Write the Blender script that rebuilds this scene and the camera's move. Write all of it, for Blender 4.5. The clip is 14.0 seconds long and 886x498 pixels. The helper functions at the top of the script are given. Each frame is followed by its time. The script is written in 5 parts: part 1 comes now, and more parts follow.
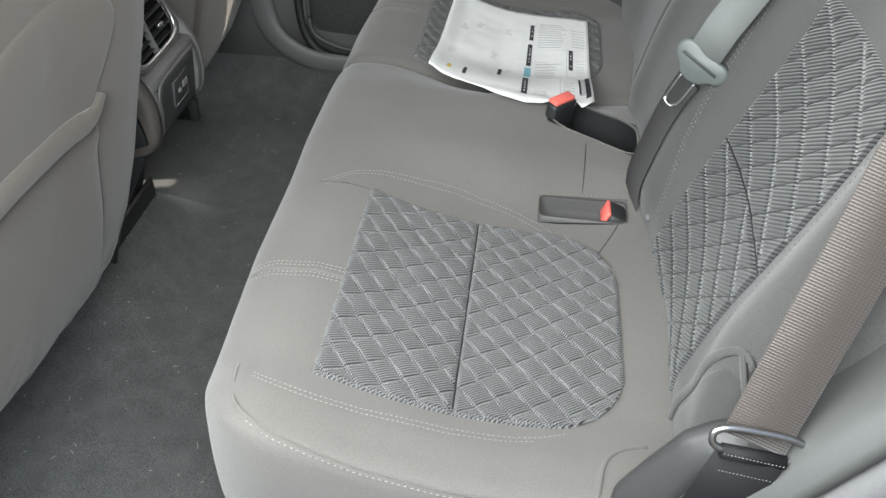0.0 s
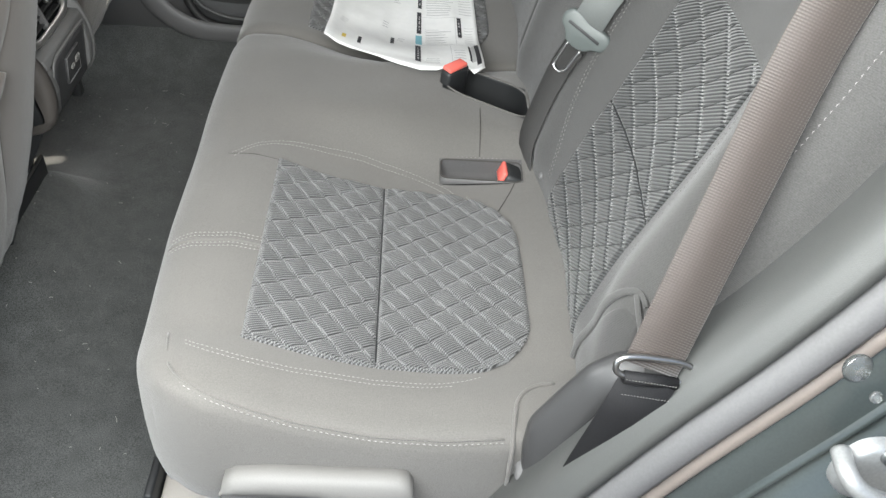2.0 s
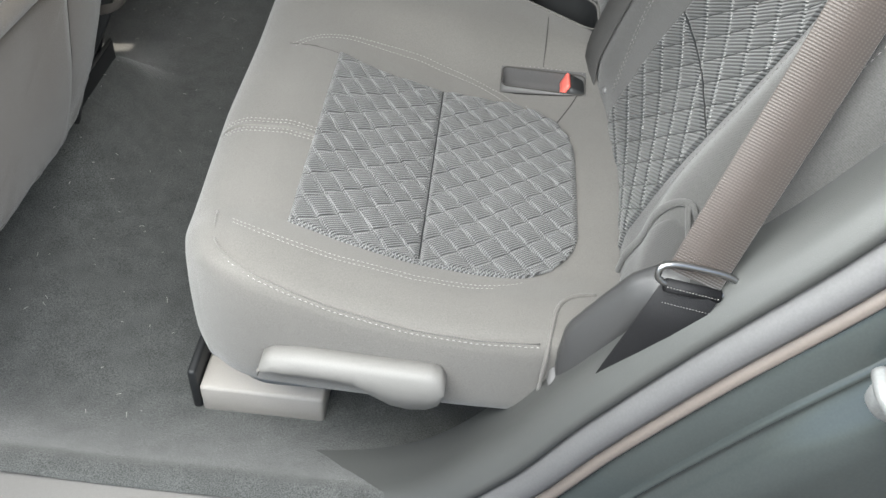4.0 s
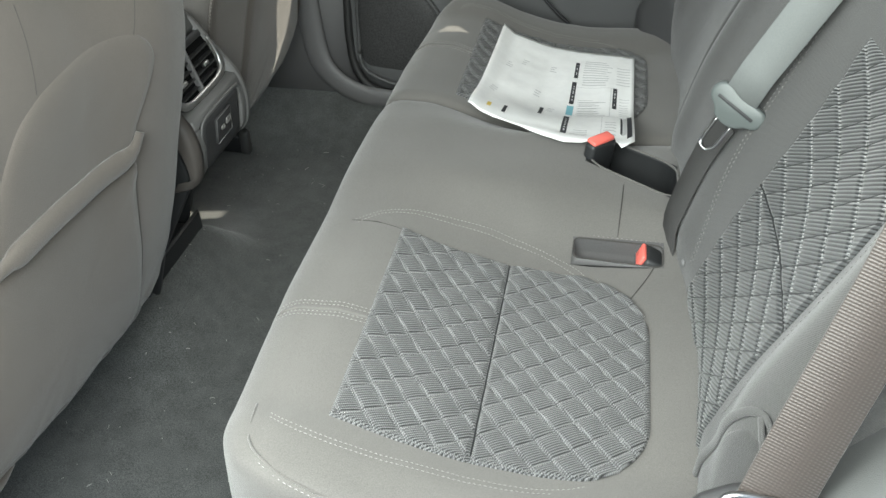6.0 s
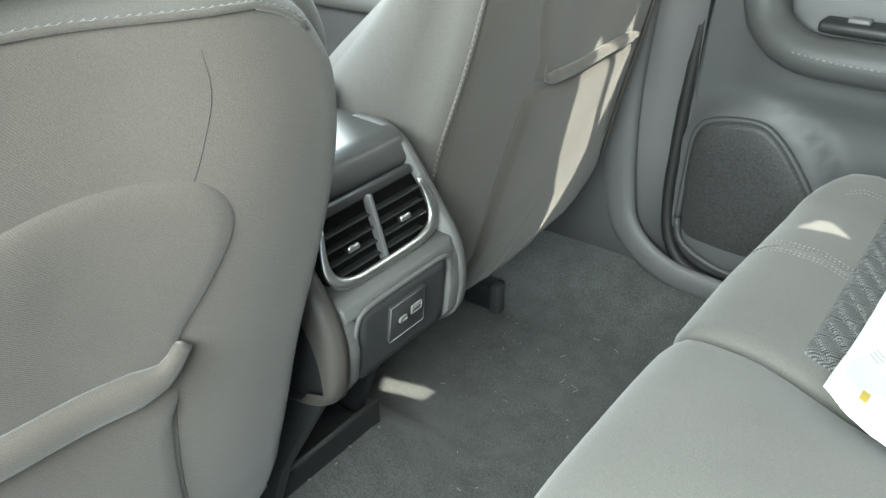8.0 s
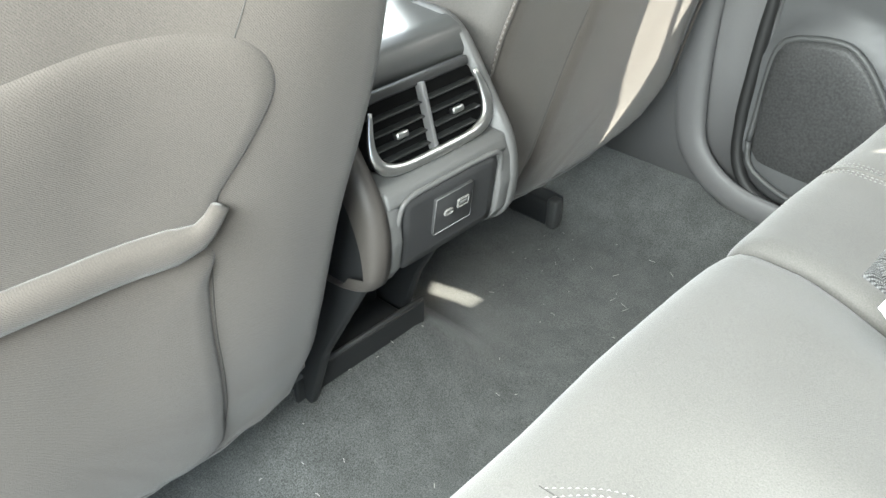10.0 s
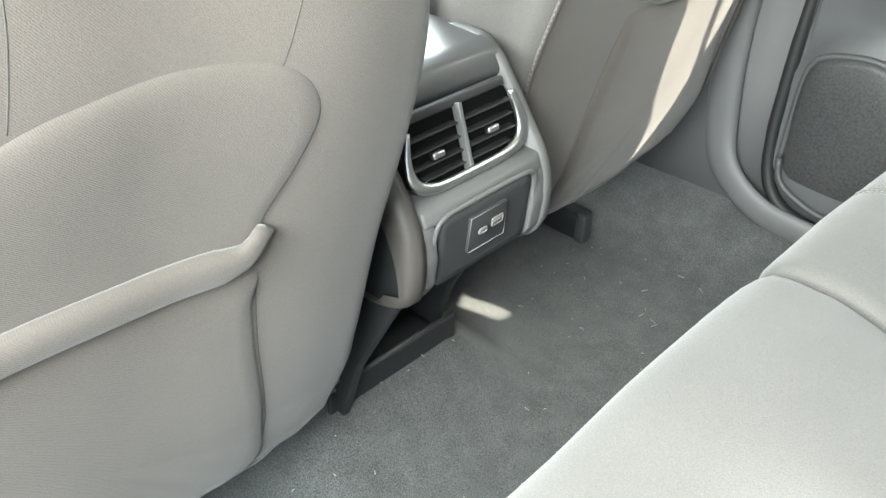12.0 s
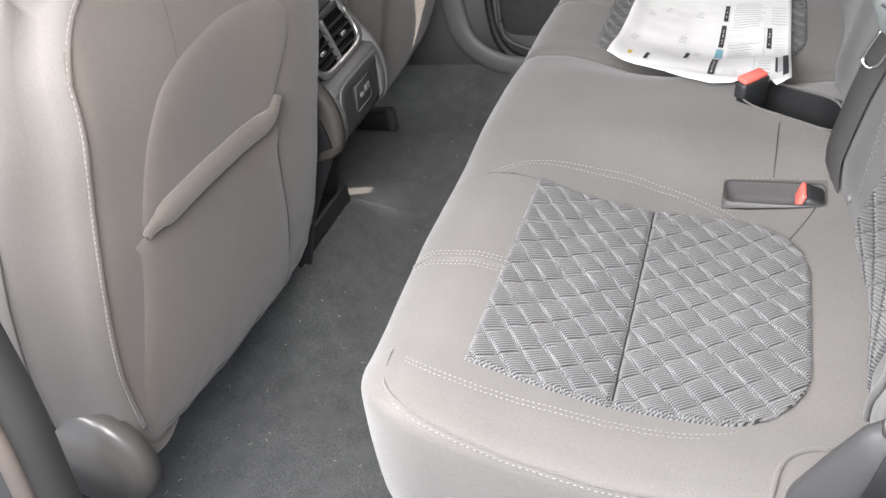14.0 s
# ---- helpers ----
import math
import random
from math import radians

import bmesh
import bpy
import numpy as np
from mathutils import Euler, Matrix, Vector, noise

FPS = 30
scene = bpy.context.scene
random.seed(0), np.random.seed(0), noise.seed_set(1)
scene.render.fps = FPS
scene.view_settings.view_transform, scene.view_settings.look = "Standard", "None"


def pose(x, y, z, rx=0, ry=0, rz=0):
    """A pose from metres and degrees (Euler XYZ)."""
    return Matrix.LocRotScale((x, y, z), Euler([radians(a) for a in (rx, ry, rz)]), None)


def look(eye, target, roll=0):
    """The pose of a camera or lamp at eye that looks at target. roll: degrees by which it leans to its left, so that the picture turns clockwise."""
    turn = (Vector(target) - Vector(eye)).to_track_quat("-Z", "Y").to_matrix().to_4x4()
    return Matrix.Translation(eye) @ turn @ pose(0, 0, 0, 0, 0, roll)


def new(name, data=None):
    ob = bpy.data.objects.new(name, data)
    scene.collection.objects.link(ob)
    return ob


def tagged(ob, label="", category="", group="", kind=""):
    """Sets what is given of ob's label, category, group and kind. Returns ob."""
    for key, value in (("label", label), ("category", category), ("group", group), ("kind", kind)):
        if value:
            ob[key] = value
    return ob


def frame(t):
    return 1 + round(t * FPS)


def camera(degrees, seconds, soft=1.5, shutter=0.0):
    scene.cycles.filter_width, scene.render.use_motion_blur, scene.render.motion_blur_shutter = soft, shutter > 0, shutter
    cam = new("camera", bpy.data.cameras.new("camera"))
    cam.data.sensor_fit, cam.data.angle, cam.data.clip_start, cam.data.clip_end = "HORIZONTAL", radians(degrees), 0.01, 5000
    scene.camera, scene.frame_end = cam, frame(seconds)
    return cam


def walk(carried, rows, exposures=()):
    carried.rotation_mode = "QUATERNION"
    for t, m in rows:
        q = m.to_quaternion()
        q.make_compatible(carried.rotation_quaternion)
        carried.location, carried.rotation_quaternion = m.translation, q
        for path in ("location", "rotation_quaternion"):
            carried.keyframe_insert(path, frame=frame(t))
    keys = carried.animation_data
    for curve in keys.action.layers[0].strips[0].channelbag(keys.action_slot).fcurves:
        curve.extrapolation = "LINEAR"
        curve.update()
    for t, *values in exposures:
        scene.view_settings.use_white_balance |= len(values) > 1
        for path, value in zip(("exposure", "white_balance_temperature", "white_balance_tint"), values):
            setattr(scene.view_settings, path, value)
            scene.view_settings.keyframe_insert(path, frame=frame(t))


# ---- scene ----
cam = camera(54.9, 14.0)
PATH = [
    (0, (-0.015, 0.007, 1.026), (-0.183, 1.571, -0.21), 0.8),
    (0.5, (-0.046, -0.029, 1.057), (-0.01, 1.499, -0.233), 4.0),
    (1, (-0.052, -0.041, 1.061), (0.018, 1.483, -0.232), 4.3),
    (1.5, (-0.052, -0.045, 1.064), (0.046, 1.476, -0.231), 4.4),
    (2, (-0.049, -0.046, 1.064), (0.062, 1.476, -0.228), 4.5),
    (2.5, (-0.054, -0.052, 1.057), (0.073, 1.474, -0.23), 5.6),
    (3, (-0.046, -0.061, 1.039), (0.06, 1.413, -0.309), 7.2),
    (3.2, (-0.041, -0.065, 1.033), (0.018, 1.37, -0.359), 7.1),
    (5.3, (-0.026, -0.045, 1.041), (-0.067, 1.356, -0.386), 5.6),
    (5.4, (-0.021, -0.038, 1.043), (-0.063, 1.363, -0.383), 5.6),
    (5.5, (-0.015, -0.028, 1.042), (-0.064, 1.395, -0.363), 5.0),
    (5.6, (-0.021, -0.027, 1.032), (-0.062, 1.467, -0.297), 5.1),
    (5.8, (0.007, 0.006, 1.045), (-0.159, 1.589, -0.166), 1.5),
    (6, (0.027, 0.03, 1.036), (-0.294, 1.609, -0.148), -1.3),
    (6.2, (0.035, 0.056, 1.045), (-0.433, 1.619, -0.111), -3.5),
    (6.5, (0.032, 0.134, 1.011), (-0.625, 1.663, -0.098), -6.6),
    (6.8, (-0.022, 0.232, 0.998), (-0.825, 1.691, -0.109), -7.4),
    (7, (-0.061, 0.317, 0.973), (-0.966, 1.762, -0.073), -6.4),
    (7.2, (-0.092, 0.39, 0.961), (-1.04, 1.843, -0.034), -5.0),
    (7.5, (-0.107, 0.499, 0.933), (-1.062, 1.966, -0.035), -2.4),
    (8, (-0.098, 0.603, 0.88), (-1.129, 2.005, -0.106), -0.1),
    (8.5, (-0.081, 0.621, 0.843), (-1.137, 1.951, -0.213), 1.5),
    (8.7, (-0.074, 0.614, 0.831), (-1.135, 1.911, -0.262), 1.7),
    (9, (-0.078, 0.617, 0.84), (-1.151, 1.869, -0.292), 1.6),
    (9.2, (-0.078, 0.612, 0.842), (-1.154, 1.856, -0.296), 1.6),
    (11.5, (-0.073, 0.61, 0.856), (-1.216, 1.818, -0.254), 0.1),
    (12, (-0.083, 0.6, 0.861), (-1.224, 1.803, -0.258), 0.7),
    (12.5, (-0.092, 0.571, 0.881), (-1.134, 1.855, -0.244), -2.4),
    (13, (-0.05, 0.443, 0.926), (-0.87, 1.865, -0.217), -2.6),
    (13.5, (0.009, 0.24, 0.907), (-0.798, 1.653, -0.257), -7.7),
    (13.6, (0.029, 0.191, 0.9), (-0.781, 1.617, -0.245), -8.1),
    (14, (0.057, 0.024, 0.974), (-0.629, 1.501, -0.187), -11.4),
]

EXPO = [(0.0, 1.25, 6930, 9), (0.5, 1.33, 7000, 9), (1.0, 1.36, 7050, 10), (3.0, 1.38, 7050, 10), (5.5, 1.38, 7050, 8), (6.0, 1.36, 7000, 4), (6.5, 1.48, 6950, 3), (7.2, 1.43, 7050, 2), (7.5, 1.53, 6950, -2), (8.0, 2.26, 6680, -2), (8.5, 2.58, 6750, -1), (9.0, 2.74, 6800, 2), (11.5, 2.88, 6900, 4), (12.0, 2.88, 6900, 4), (12.5, 2.86, 6800, 6), (13.0, 2.40, 6850, 13), (13.5, 1.95, 7000, 17), (14.0, 1.72, 7080, 17)]
walk(cam, [(t, look(eye, target, roll)) for t, eye, target, roll in PATH], EXPO)

# ---- light ----
SUN_WAY = Vector((-1.5, -1.0, -1.7)).normalized()      # the way the sunlight travels
world = bpy.data.worlds.new("sky")
scene.world = world
world.use_nodes = True
wn = world.node_tree.nodes
wn.clear()
sky = wn.new("ShaderNodeTexSky")
sky.sky_type = "NISHITA"
sky.sun_disc = False
sky.dust_density, sky.ozone_density = 4.0, 0.6
sky.sun_elevation = math.asin(-SUN_WAY.z)
sky.sun_rotation = math.atan2(-SUN_WAY.x, -SUN_WAY.y)
wbg = wn.new("ShaderNodeBackground")
wbg.inputs[1].default_value = 0.15
wout = wn.new("ShaderNodeOutputWorld")
world.node_tree.links.new(sky.outputs[0], wbg.inputs[0])
world.node_tree.links.new(wbg.outputs[0], wout.inputs[0])
sun_data = bpy.data.lights.new("sun", "SUN")
sun_data.energy, sun_data.angle, sun_data.color = 3.0, radians(0.5), (1.0, 0.95, 0.87)
sun = new("sun", sun_data)
sun.matrix_world = Matrix.Translation((3, 4, 6)) @ SUN_WAY.to_track_quat("-Z", "Y").to_matrix().to_4x4()


def window_light(name, eye, target, width, height, power):
    """An area lamp added to stand in for the sky's light through an opening of the car."""
    d = bpy.data.lights.new(name, "AREA")
    d.shape, d.size, d.size_y, d.energy, d.color = "RECTANGLE", width, height, power, (0.90, 0.96, 1.0)
    ob = new(name, d)
    ob.matrix_world = look(eye, target)
    return ob


window_light("windscreen_light", (-1.60, 1.16, 0.92), (-0.5, 1.16, 0.40), 1.2, 0.34, 1.5)
window_light("front_window_light", (-0.90, 0.40, 1.06), (-0.74, 0.76, 0.70), 0.7, 0.35, 6.0)
window_light("door_opening_light", (-0.22, 0.16, 1.06), (-0.26, 1.30, 0.30), 0.80, 0.60, 12.0)
# fill lamp added for the deep interior; the panes behind it are opaque
window_light("far_window_light", (-0.05, 1.90, 1.02), (-0.15, 1.10, 0.30), 0.8, 0.30, 0.5)

window_light("far_front_window_light", (-1.30, 1.92, 1.00), (-1.00, 1.20, 0.50), 0.8, 0.36, 3.0)


# ---- materials ----
def mat(name, col, rough=0.6, metal=0.0, grain=0.0, grain_size=400.0, bump=0.0, blotch=0.12, blotch_size=6.0, sheen=0.0, coat=0.0, spec=0.5, wave=0.0, wave_size=0.0, rib=0.0, wobble=1.0):
    """A surface with colour changes at two scales and fine relief, in metres of the object's own space."""
    m = bpy.data.materials.new(name)
    m.use_nodes = True
    nt = m.node_tree
    n, l = nt.nodes, nt.links
    b = n["Principled BSDF"]
    b.inputs["Roughness"].default_value = rough
    b.inputs["Metallic"].default_value = metal
    b.inputs["Specular IOR Level"].default_value = spec
    b.inputs["Sheen Weight"].default_value = sheen
    b.inputs["Sheen Roughness"].default_value = 0.5
    b.inputs["Coat Weight"].default_value = coat
    tc = n.new("ShaderNodeTexCoord")
    big = n.new("ShaderNodeTexNoise")
    big.inputs["Scale"].default_value = blotch_size
    big.inputs["Detail"].default_value = 4
    l.new(tc.outputs["Object"], big.inputs["Vector"])
    fine = n.new("ShaderNodeTexNoise")
    fine.inputs["Scale"].default_value = grain_size
    fine.inputs["Detail"].default_value = 2
    l.new(tc.outputs["Object"], fine.inputs["Vector"])
    ramp = n.new("ShaderNodeMapRange")
    ramp.inputs[1].default_value, ramp.inputs[2].default_value = 0.3, 0.7
    ramp.inputs[3].default_value, ramp.inputs[4].default_value = 1 - blotch, 1 + blotch
    l.new(big.outputs[0], ramp.inputs[0])
    ramp2 = n.new("ShaderNodeMapRange")
    ramp2.inputs[1].default_value, ramp2.inputs[2].default_value = 0.3, 0.7
    ramp2.inputs[3].default_value, ramp2.inputs[4].default_value = 1 - grain, 1 + grain
    l.new(fine.outputs[0], ramp2.inputs[0])
    mul = n.new("ShaderNodeMath")
    mul.operation = "MULTIPLY"
    l.new(ramp.outputs[0], mul.inputs[0])
    l.new(ramp2.outputs[0], mul.inputs[1])
    shade = mul.outputs[0]
    w = None
    if wave:
        w = n.new("ShaderNodeTexWave")
        w.wave_type, w.bands_direction = "BANDS", "DIAGONAL"
        w.inputs["Scale"].default_value = wave_size
        w.inputs["Distortion"].default_value = wobble
        w.inputs["Detail"].default_value = 1.0
        l.new(tc.outputs["Object"], w.inputs["Vector"])
    if rib:
        r3 = n.new("ShaderNodeMapRange")
        r3.inputs[3].default_value, r3.inputs[4].default_value = 1 - rib, 1 + rib
        l.new(w.outputs[1], r3.inputs[0])
        m2 = n.new("ShaderNodeMath")
        m2.operation = "MULTIPLY"
        l.new(shade, m2.inputs[0])
        l.new(r3.outputs[0], m2.inputs[1])
        shade = m2.outputs[0]
    tint = n.new("ShaderNodeMix")
    tint.data_type, tint.blend_type = "RGBA", "MULTIPLY"
    tint.inputs[0].default_value = 1.0
    tint.inputs[6].default_value = (*col, 1)
    l.new(shade, tint.inputs[7])
    l.new(tint.outputs[2], b.inputs["Base Color"])
    if bump:
        bp = n.new("ShaderNodeBump")
        bp.inputs["Strength"].default_value = bump
        bp.inputs["Distance"].default_value = 0.001
        height = fine.outputs[0]
        if wave:
            mx = n.new("ShaderNodeMath")
            mx.operation = "MULTIPLY_ADD"
            mx.inputs[1].default_value = wave
            l.new(w.outputs[1], mx.inputs[0])
            l.new(fine.outputs[0], mx.inputs[2])
            height = mx.outputs[0]
        l.new(height, bp.inputs["Height"])
        l.new(bp.outputs[0], b.inputs["Normal"])
    return m


def ribbed(name, col, way, pitch, depth=0.3, rough=0.6, bump=0.5, across=None, sheen=0.2, blotch=0.06, second=0.0):
    """A woven surface with ribs: way is the direction in which they follow one another, pitch their spacing in metres;
    across and second cut the ribs into floats of that length."""
    m = mat(name, col, rough, grain=0.10, grain_size=900, blotch=blotch, sheen=sheen, spec=0.4)
    n, l = m.node_tree.nodes, m.node_tree.links
    tc = next(k for k in n if k.type == "TEX_COORD")
    b = n["Principled BSDF"]

    def wave(direction, step):
        dot = n.new("ShaderNodeVectorMath")
        dot.operation = "DOT_PRODUCT"
        dot.inputs[1].default_value = Vector(direction).normalized() * (2 * math.pi / step)
        l.new(tc.outputs["Object"], dot.inputs[0])
        sine = n.new("ShaderNodeMath")
        sine.operation = "SINE"
        l.new(dot.outputs["Value"], sine.inputs[0])
        half = n.new("ShaderNodeMath")
        half.operation = "MULTIPLY_ADD"
        half.inputs[1].default_value = half.inputs[2].default_value = 0.5
        l.new(sine.outputs[0], half.inputs[0])
        return half.outputs[0]

    height = wave(way, pitch)
    if second:
        both = n.new("ShaderNodeMath")
        both.operation = "MULTIPLY"
        l.new(height, both.inputs[0])
        l.new(wave(across, second), both.inputs[1])
        mean = n.new("ShaderNodeMath")
        mean.operation = "MULTIPLY_ADD"
        mean.inputs[1].default_value = 0.6
        l.new(both.outputs[0], mean.inputs[0])
        part_of = n.new("ShaderNodeMath")
        part_of.operation = "MULTIPLY"
        part_of.inputs[1].default_value = 0.4
        l.new(height, part_of.inputs[0])
        l.new(part_of.outputs[0], mean.inputs[2])
        height = mean.outputs[0]
    tone = n.new("ShaderNodeMapRange")
    tone.inputs[3].default_value, tone.inputs[4].default_value = 1 - depth, 1 + depth
    l.new(height, tone.inputs[0])
    old = b.inputs["Base Color"].links[0].from_socket
    mix = n.new("ShaderNodeMix")
    mix.data_type, mix.blend_type = "RGBA", "MULTIPLY"
    mix.inputs[0].default_value = 1.0
    l.new(old, mix.inputs[6])
    l.new(tone.outputs[0], mix.inputs[7])
    l.new(mix.outputs[2], b.inputs["Base Color"])
    bp = n.new("ShaderNodeBump")
    bp.inputs["Strength"].default_value = bump
    bp.inputs["Distance"].default_value = pitch * 0.4
    l.new(height, bp.inputs["Height"])
    l.new(bp.outputs[0], b.inputs["Normal"])
    return m


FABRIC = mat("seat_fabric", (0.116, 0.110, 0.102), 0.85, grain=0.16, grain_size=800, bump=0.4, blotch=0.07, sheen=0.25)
FABRIC_FRONT = mat("front_seat_fabric", (0.071, 0.061, 0.053), 0.85, grain=0.16, grain_size=900, bump=0.35, blotch=0.10, sheen=0.25, wave=0.22, wave_size=300, rib=0.03, wobble=2.0)
POCKET_FABRIC = mat("pocket_lining", (0.070, 0.068, 0.068), 0.85, grain=0.12, grain_size=800, bump=0.3, blotch=0.06, sheen=0.2)
FABRIC_SIDE = mat("front_seat_side_fabric", (0.090, 0.083, 0.077), 0.85, grain=0.14, grain_size=900, bump=0.3, blotch=0.07, sheen=0.25)
# lighter copy of the backrest twill, with the light on the wing painted in
BACK_FABRIC_LIT = mat("wing_twill", (0.058, 0.057, 0.055), 0.85, grain=0.2, grain_size=700, bump=0.5, blotch=0.07, sheen=0.2, wave=0.4, wave_size=280, rib=0.05)
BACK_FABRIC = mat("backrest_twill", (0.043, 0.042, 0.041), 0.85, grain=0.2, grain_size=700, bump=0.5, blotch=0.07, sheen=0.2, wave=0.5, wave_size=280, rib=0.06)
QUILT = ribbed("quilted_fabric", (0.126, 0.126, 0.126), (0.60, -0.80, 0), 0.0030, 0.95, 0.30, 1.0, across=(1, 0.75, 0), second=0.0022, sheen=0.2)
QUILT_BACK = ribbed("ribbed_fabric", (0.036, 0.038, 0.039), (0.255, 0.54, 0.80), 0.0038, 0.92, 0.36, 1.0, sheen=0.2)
CARPET = mat("carpet", (0.076, 0.079, 0.077), 0.95, grain=0.55, grain_size=620, bump=0.7, blotch=0.16, blotch_size=26, sheen=0.35, spec=0.1)
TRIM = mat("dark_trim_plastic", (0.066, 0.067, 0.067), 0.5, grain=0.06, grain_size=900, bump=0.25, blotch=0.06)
TRIM_SOFT = mat("grey_trim_plastic", (0.145, 0.143, 0.144), 0.5, grain=0.05, grain_size=900, bump=0.22, blotch=0.06)
DOOR_GREY = mat("door_plastic", (0.082, 0.083, 0.085), 0.5, grain=0.05, grain_size=900, bump=0.22, blotch=0.06)
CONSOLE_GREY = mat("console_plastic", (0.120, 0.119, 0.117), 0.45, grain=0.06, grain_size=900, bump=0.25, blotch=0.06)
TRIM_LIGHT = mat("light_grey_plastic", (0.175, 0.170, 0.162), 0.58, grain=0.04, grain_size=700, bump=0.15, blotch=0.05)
BLACK = mat("black_plastic", (0.018, 0.019, 0.020), 0.5, grain=0.05, blotch=0.1)
RUBBER = mat("black_rubber", (0.018, 0.018, 0.018), 0.6, grain=0.08, blotch=0.15)
CHROME = mat("satin_chrome", (0.66, 0.66, 0.65), 0.30, 1.0, blotch=0.04)
STEEL = mat("steel", (0.55, 0.56, 0.57), 0.28, 1.0, blotch=0.08)
RED = mat("red_plastic", (0.78, 0.15, 0.12), 0.4, blotch=0.05)
SEAL_GREY = mat("grey_weatherstrip", (0.105, 0.104, 0.106), 0.55, grain=0.06, blotch=0.08)
FLANGE = mat("brown_grey_flange", (0.155, 0.132, 0.118), 0.4, grain=0.04, blotch=0.08)
PAPER = mat("white_paper", (0.88, 0.88, 0.87), 0.55, grain=0.02, blotch=0.03, bump=0.05, grain_size=90)
INK = mat("black_ink", (0.025, 0.025, 0.03), 0.6)
INK_GREY = mat("grey_ink", (0.58, 0.58, 0.58), 0.6)
INK_BLUE = mat("blue_ink", (0.22, 0.50, 0.58), 0.6)
INK_YELLOW = mat("yellow_ink", (0.75, 0.55, 0.10), 0.6)
THREAD = mat("light_thread", (0.33, 0.322, 0.305), 0.8, grain=0.1, blotch=0.1)
THREAD_DULL = mat("grey_thread", (0.20, 0.196, 0.188), 0.8, grain=0.1, blotch=0.1)
SEAM = mat("seam_grey", (0.045, 0.042, 0.039), 0.9, grain=0.1, blotch=0.05)
DARK_SATIN = mat("dark_satin_plastic", (0.070, 0.067, 0.063), 0.28, grain=0.04, blotch=0.08)
VENT_GREY = mat("vent_slat_plastic", (0.022, 0.023, 0.023), 0.4, grain=0.04, blotch=0.06)
# console plastic with the seat's brown reflection painted into its colour
CHEEK_BOUNCE = mat("brown_grey_plastic", (0.066, 0.059, 0.054), 0.5, grain=0.05, grain_size=900, bump=0.2, blotch=0.06)
# near black, painted for the shade deep in the vent
VENT_SHADE = mat("vent_cavity", (0.004, 0.004, 0.004), 0.9, spec=0.1)
GRILLE = mat("grille_plastic", (0.036, 0.036, 0.036), 0.55, grain=0.35, grain_size=260, bump=0.5, blotch=0.1)
RING_STEEL = mat("dull_steel", (0.30, 0.30, 0.30), 0.32, 1.0, blotch=0.1)
TRIM_DARK = mat("charcoal_plastic", (0.044, 0.044, 0.045), 0.42, grain=0.05, grain_size=900, bump=0.2, blotch=0.06)
QUILT_THREAD = mat("quilting_thread", (0.25, 0.25, 0.246), 0.4, grain=0.1, blotch=0.1, sheen=0.3)
PIPING = mat("dark_piping", (0.105, 0.10, 0.092), 0.8, grain=0.1, blotch=0.05)
BELT = ribbed("brown_belt_webbing", (0.047, 0.037, 0.032), (0.33, 0.36, 0.87), 0.0024, 0.25, 0.45, 0.4, across=(1, 0, -0.35), second=0.0028, sheen=0.3)
BELT_GREY = mat("grey_belt_webbing", (0.140, 0.150, 0.147), 0.55, grain=0.08, grain_size=900, bump=0.4, blotch=0.05)
BELT_DARK = mat("charcoal_belt_webbing", (0.050, 0.049, 0.048), 0.65, grain=0.2, grain_size=900, bump=0.4, blotch=0.05, spec=0.25)
GRIP = mat("grey_green_plastic", (0.080, 0.092, 0.090), 0.42, grain=0.05, grain_size=700, bump=0.2, blotch=0.06)
BELT_BLACK = mat("black_belt_webbing", (0.010, 0.010, 0.011), 0.65, grain=0.2, grain_size=900, bump=0.4, blotch=0.05, spec=0.25)
PAINT = mat("dark_green_paint", (0.038, 0.046, 0.046), 0.20, 0.0, blotch=0.1, coat=0.8, grain=0.05, spec=0.4)
JAMB_GREY = mat("jamb_plastic", (0.070, 0.072, 0.070), 0.42, grain=0.05, grain_size=900, bump=0.2, blotch=0.06)
COVER_GREY = mat("console_cover_plastic", (0.085, 0.087, 0.086), 0.30, grain=0.04, grain_size=900, bump=0.12, blotch=0.05)
HEADLINER = mat("pale_headliner", (0.42, 0.41, 0.39), 0.9, grain=0.05, blotch=0.05)
PALE_PLASTIC = mat("pale_grey_plastic", (0.38, 0.355, 0.325), 0.55, grain=0.04, grain_size=700, bump=0.15, blotch=0.06)
ZINC = mat("zinc_plated_steel", (0.40, 0.41, 0.41), 0.45, 0.6, grain=0.08, blotch=0.12)
CLEAR = mat("clear_rubber", (0.36, 0.38, 0.38), 0.12, blotch=0.05)
CLEAR.node_tree.nodes["Principled BSDF"].inputs["Transmission Weight"].default_value = 0.85
ASPHALT = mat("asphalt", (0.11, 0.11, 0.105), 0.9, grain=0.3, grain_size=150, bump=0.6, blotch=0.25, blotch_size=1.2)


# ---- mesh helpers ----
def part(name, bm, material, parent=None, label="", smooth=True):
    me = bpy.data.meshes.new(name)
    bmesh.ops.recalc_face_normals(bm, faces=bm.faces[:])
    bm.to_mesh(me)
    bm.free()
    if smooth:
        me.polygons.foreach_set("use_smooth", [True] * len(me.polygons))
    me.materials.append(material)
    ob = new(name, me)
    if parent:
        ob.parent = parent
    if label:
        tagged(ob, label)
    return ob


def thing(name, label, category, kind="", group="", at=(0, 0, 0)):
    e = new(name)
    e.empty_display_size = 0.05
    e.location = at
    return tagged(e, label, category, group, kind)


